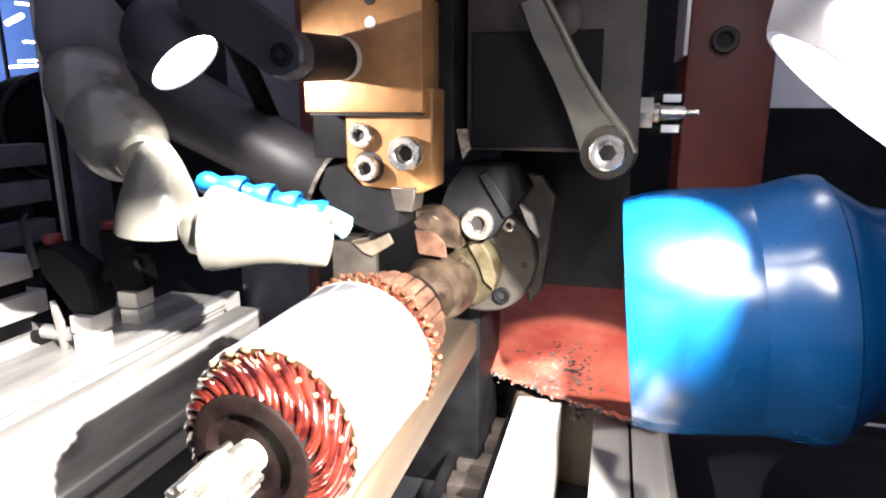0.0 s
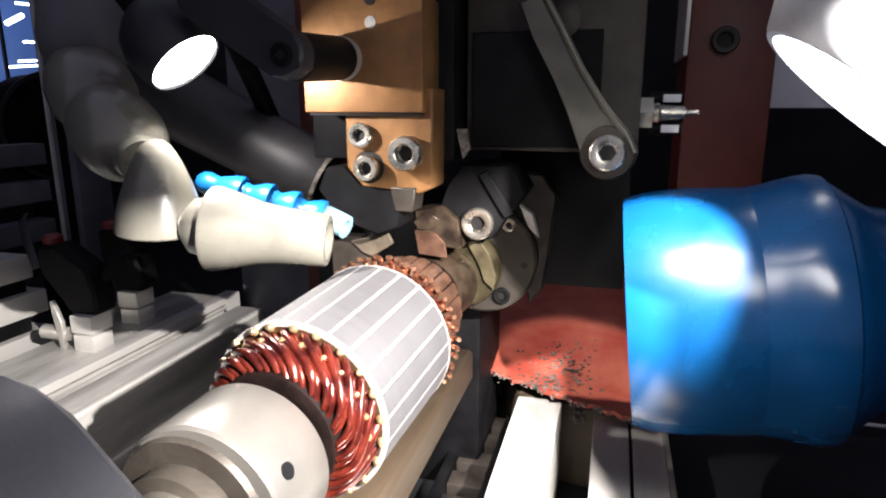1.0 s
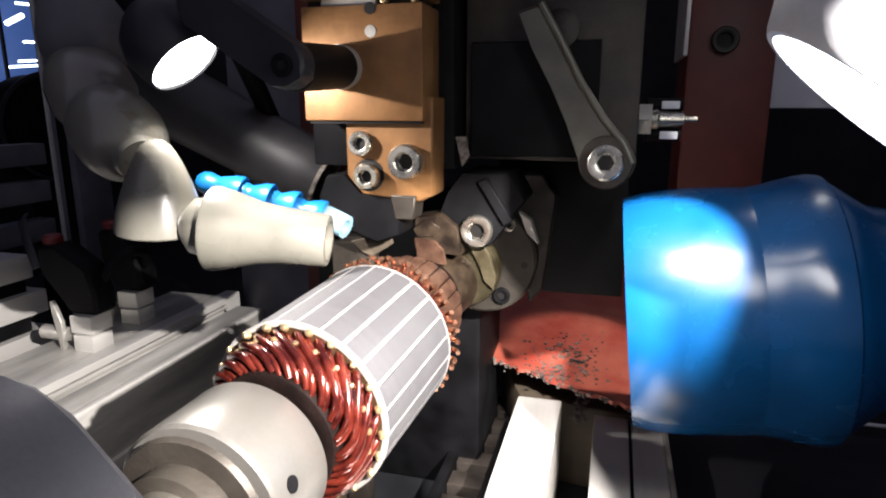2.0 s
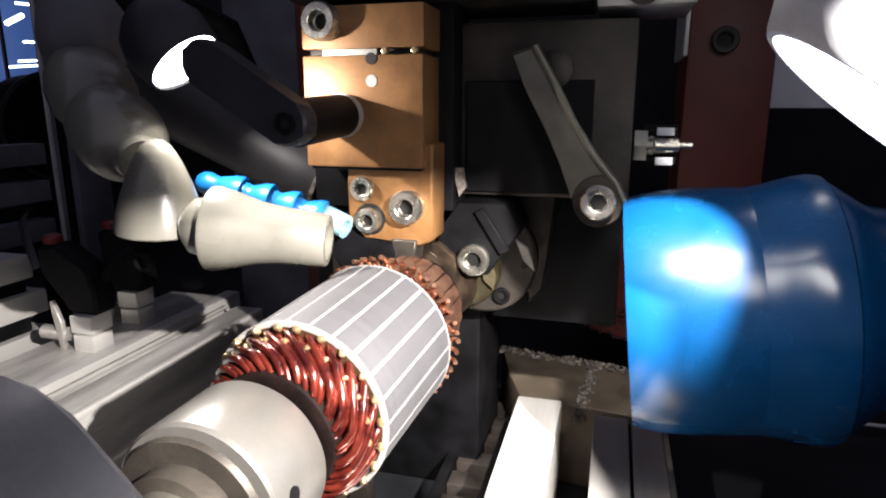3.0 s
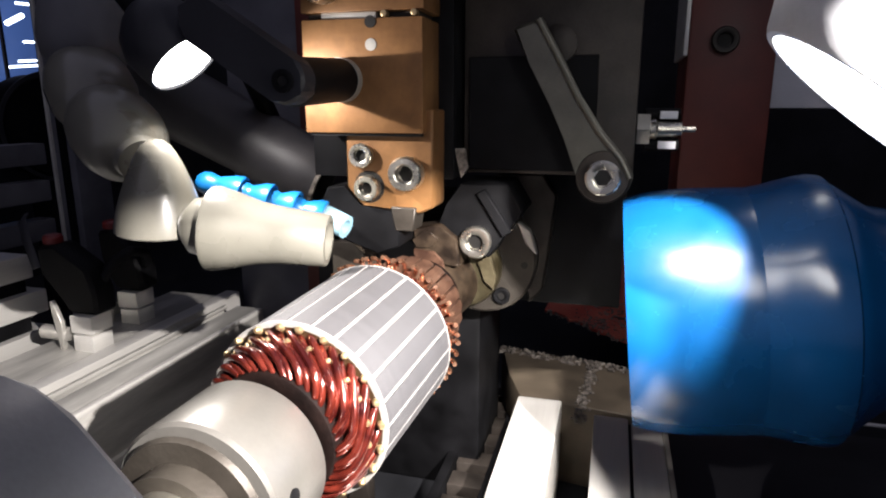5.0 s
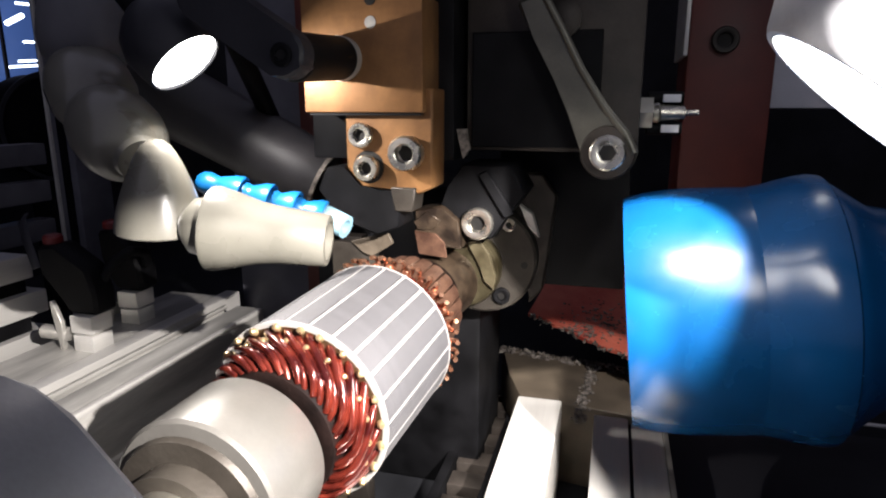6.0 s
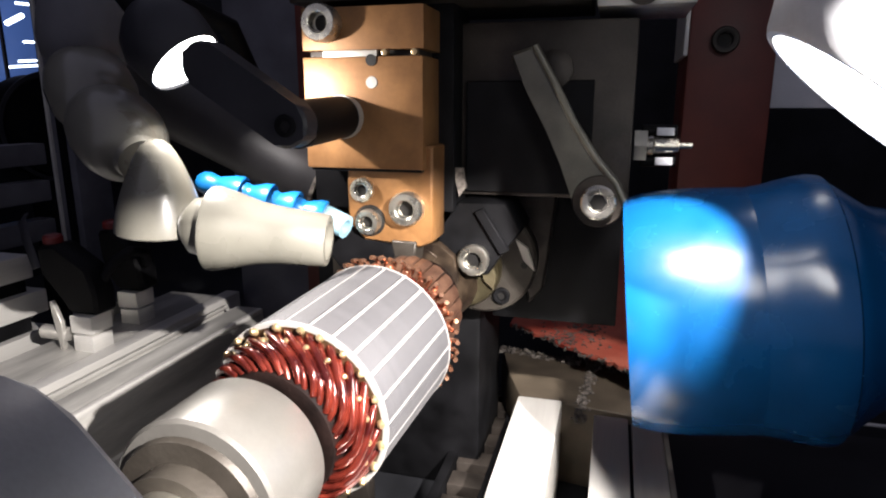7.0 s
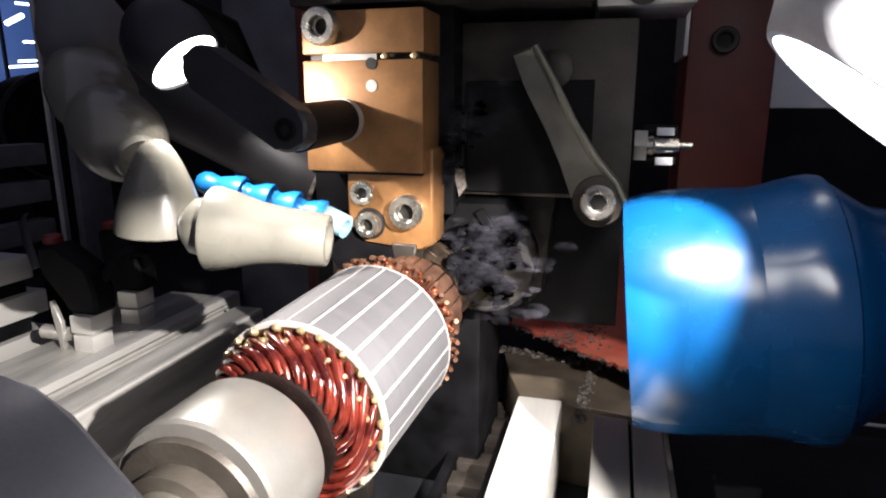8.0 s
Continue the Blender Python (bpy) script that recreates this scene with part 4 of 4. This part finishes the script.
def light_stop(heading, away, width, z0, z1):
    """Added unseen light-blocking flap, upright and square to its heading, on a short arm."""
    a = radians(heading)
    c = ADDED_KEY + Vector((math.cos(a), math.sin(a), 0)) * away
    c.z = (z0 + z1) / 2
    bm = box(c.x - 0.0005, c.x + 0.0005, c.y - width / 2, c.y + width / 2, z0, z1, 0.0, turn=Matrix.Rotation(a, 4, "Z"))
    flap = part("light_stop", bm, BLACK, KEY_BODY, "unseen black flap added to block the key light")
    part("flap_arm", rod((c.x, c.y, z1 - 0.002), ADDED_KEY - ADDED_KEY_WAY * 0.012 + Vector((0, 0, 0.020)), 0.0012, steps=10), BLACK, flap)


# unseen flaps added to cut the key beam above and on both sides
light_stop(137, 0.050, 0.070, 0.2442, 0.2800)
light_stop(97, 0.052, 0.029, 0.1900, 0.2800)
light_stop(173, 0.050, 0.023, 0.2000, 0.2800)
grey_hose()
small_blue_hose()
angle_bracket()
blue_nozzle()
rails()
side_table()
cable_chain()
toggle_clamp(-0.226, 0.298, 0.008)
toggle_clamp(-0.236, 0.348, 0.0)
sensor_cable()
dark_tube()
GUARD = red_guard()
casting()
background()

WISPS = [smoke_wisp(3, (0.85, 0.2, -0.15), 0.034, 0.0060), smoke_wisp(8, (0.30, 0.1, 0.90), 0.046, 0.0075), smoke_wisp(12, (0.8, 0.1, -0.5), 0.030, 0.0055)]


# ---- what moves ----
def motions():
    def slide(ob, rows, lean=Matrix()):
        base = ob.location.copy()
        walk(ob, [(t, pose(base.x + dx, base.y + dy, base.z + dz) @ lean @ pose(0, 0, 0, 0, ry, 0)) for t, dx, dy, dz, ry in rows])

    s = REST_SHIFT
    q = -18.7
    slide(ARM, [(0, *s, q), (0.6, *s, q), (0.75, s.x * 0.8, s.y * 0.8, s.z * 0.8, q), (0.9, s.x * 0.15, s.y * 0.2, s.z * 0.15, q), (1.0, 0, 0, 0, q), (1.1, 0, 0, 0, q * 0.9),
                (1.3, 0, 0, 0, q * 0.5), (1.7, 0, 0, 0, q * 0.5), (1.9, 0, 0, 0, q * 0.5), (2.4, 0, 0, 0, 0), (4.9, 0, 0, 0, 0), (5.4, 0, 0, 0, 15.65), (8, 0, 0, 0, 15.65)], AXIS)
    walk(SLEEVE_PART, [(t, pose(0, 0, 0, 0, ry, 0)) for t, ry in ((0, q), (1.0, q), (1.1, q * 0.9), (1.3, q * 0.5), (1.9, q * 0.5), (2.4, 0), (4.9, 0), (5.4, 15.65), (8, 15.65))])
    slide(TAIL, [(0, -0.006, -0.085, -0.004, 0), (0.2, -0.006, -0.052, -0.004, 0), (0.3, -0.006, -0.042, -0.004, 0), (0.5, -0.006, -0.023, -0.004, 0), (0.6, -0.006, -0.006, -0.004, 0), (0.75, -0.006, 0.002, -0.003, 0), (0.9, -0.001, 0.001, -0.001, 0), (1.0, 0, 0, 0, 0), (8, 0, 0, 0, 0)])
    slide(CRADLE, [(0, -0.012, 0, 0, 0), (0.7, -0.012, 0, 0, 0), (0.85, -0.012, 0, 0.001, 0), (1.0, -0.014, 0, -0.016, 0), (1.1, -0.020, 0, -0.036, 0), (1.3, -0.048, -0.01, -0.068, 0), (1.7, -0.068, -0.03, -0.0735, 0), (8, -0.068, -0.03, -0.0735, 0)])
    up, down = 0.0, -0.0209
    slide(HEAD_L, [(0, 0, 0, up, 0), (1.8, 0, 0, up, 0), (2.6, 0, 0, down + 0.0005, 0), (3.5, 0, 0, down, 0), (4.7, 0, 0, down - 0.0012, 0), (5.2, 0, 0, up, 0), (6.2, 0, 0, up, 0), (6.3, 0, 0, down * 0.4, 0), (6.4, 0, 0, down + 0.0006, 0), (7, 0, 0, down - 0.0004, 0), (8, 0, 0, down - 0.0016, 0)])
    dr = -0.0190
    slide(HEAD_R, [(0, 0, 0, 0, 0), (1.8, 0, 0, 0, 0), (2.5, -0.0024, 0, dr, 0), (4.7, -0.0024, 0, dr, 0), (5.3, 0, 0, 0, 0), (6.1, 0, 0, 0, 0), (6.3, -0.0024, 0, dr, 0), (8, -0.0024, 0, dr, 0)])
    slide(FITTING, [(0, 0, 0, 0, 0), (1.8, 0, 0, 0, 0), (2.5, -0.0015, 0, -0.0145, 0), (4.7, -0.0015, 0, -0.0145, 0), (5.3, 0, 0, 0, 0), (6.1, 0, 0, 0, 0), (6.3, -0.0015, 0, -0.0145, 0), (8, -0.0015, 0, -0.0145, 0)])
    slide(CLAMP, [(0, 0, 0, 0, 0), (1.8, 0, 0, 0, 0), (2.5, -0.0015, 0, -0.0157, 0), (4.7, -0.0015, 0, -0.0157, 0), (5.3, 0, 0, 0, 0), (6.1, 0, 0, 0, 0), (6.3, -0.0015, 0, -0.0157, 0), (8, -0.0015, 0, -0.0157, 0)])
    walk(GUARD, [(t, pose(0.07 + dx, 0.36 + dy, 0.05 + dz, 0, ry, rz)) for t, dx, dy, dz, ry, rz in (
        (0, 0, 0, 0, 0, 0), (1.8, 0, 0, 0, 0, 0), (2.4, 0.020, 0.040, 0.020, 4, -6), (2.8, 0.030, 0.105, 0.000, 2, -10), (4.7, 0.028, 0.105, 0.000, 2, -10), (5.8, 0.036, 0.052, 0.011, 5, -12),
        (6.0, 0.022, 0.056, 0.010, 4, -11), (6.3, 0.010, 0.057, 0.004, 1, -10), (8, 0.010, 0.057, 0.004, 1, -10))])

    # smoke leaves the headstock housing and drifts past the clamp at the end
    walk(WISPS[0], [(t, pose(x, y, z)) for t, x, y, z in ((0, -0.030, 0.325, 0.110), (7.35, -0.030, 0.325, 0.110), (7.52, -0.006, 0.246, 0.160), (7.8, 0.014, 0.240, 0.161), (8.0, 0.020, 0.242, 0.156))])
    walk(WISPS[1], [(t, pose(x, y, z)) for t, x, y, z in ((0, -0.030, 0.325, 0.110), (7.5, -0.030, 0.325, 0.110), (7.7, 0.002, 0.245, 0.155), (7.9, 0.012, 0.240, 0.162), (8.0, 0.014, 0.242, 0.172))])
    walk(WISPS[2], [(t, pose(x, y, z)) for t, x, y, z in ((0, -0.030, 0.325, 0.110), (7.35, -0.030, 0.325, 0.110), (7.5, -0.004, 0.290, 0.145), (7.6, 0.010, 0.243, 0.154), (7.8, 0.015, 0.242, 0.152), (8.0, 0.022, 0.240, 0.146))])


motions()
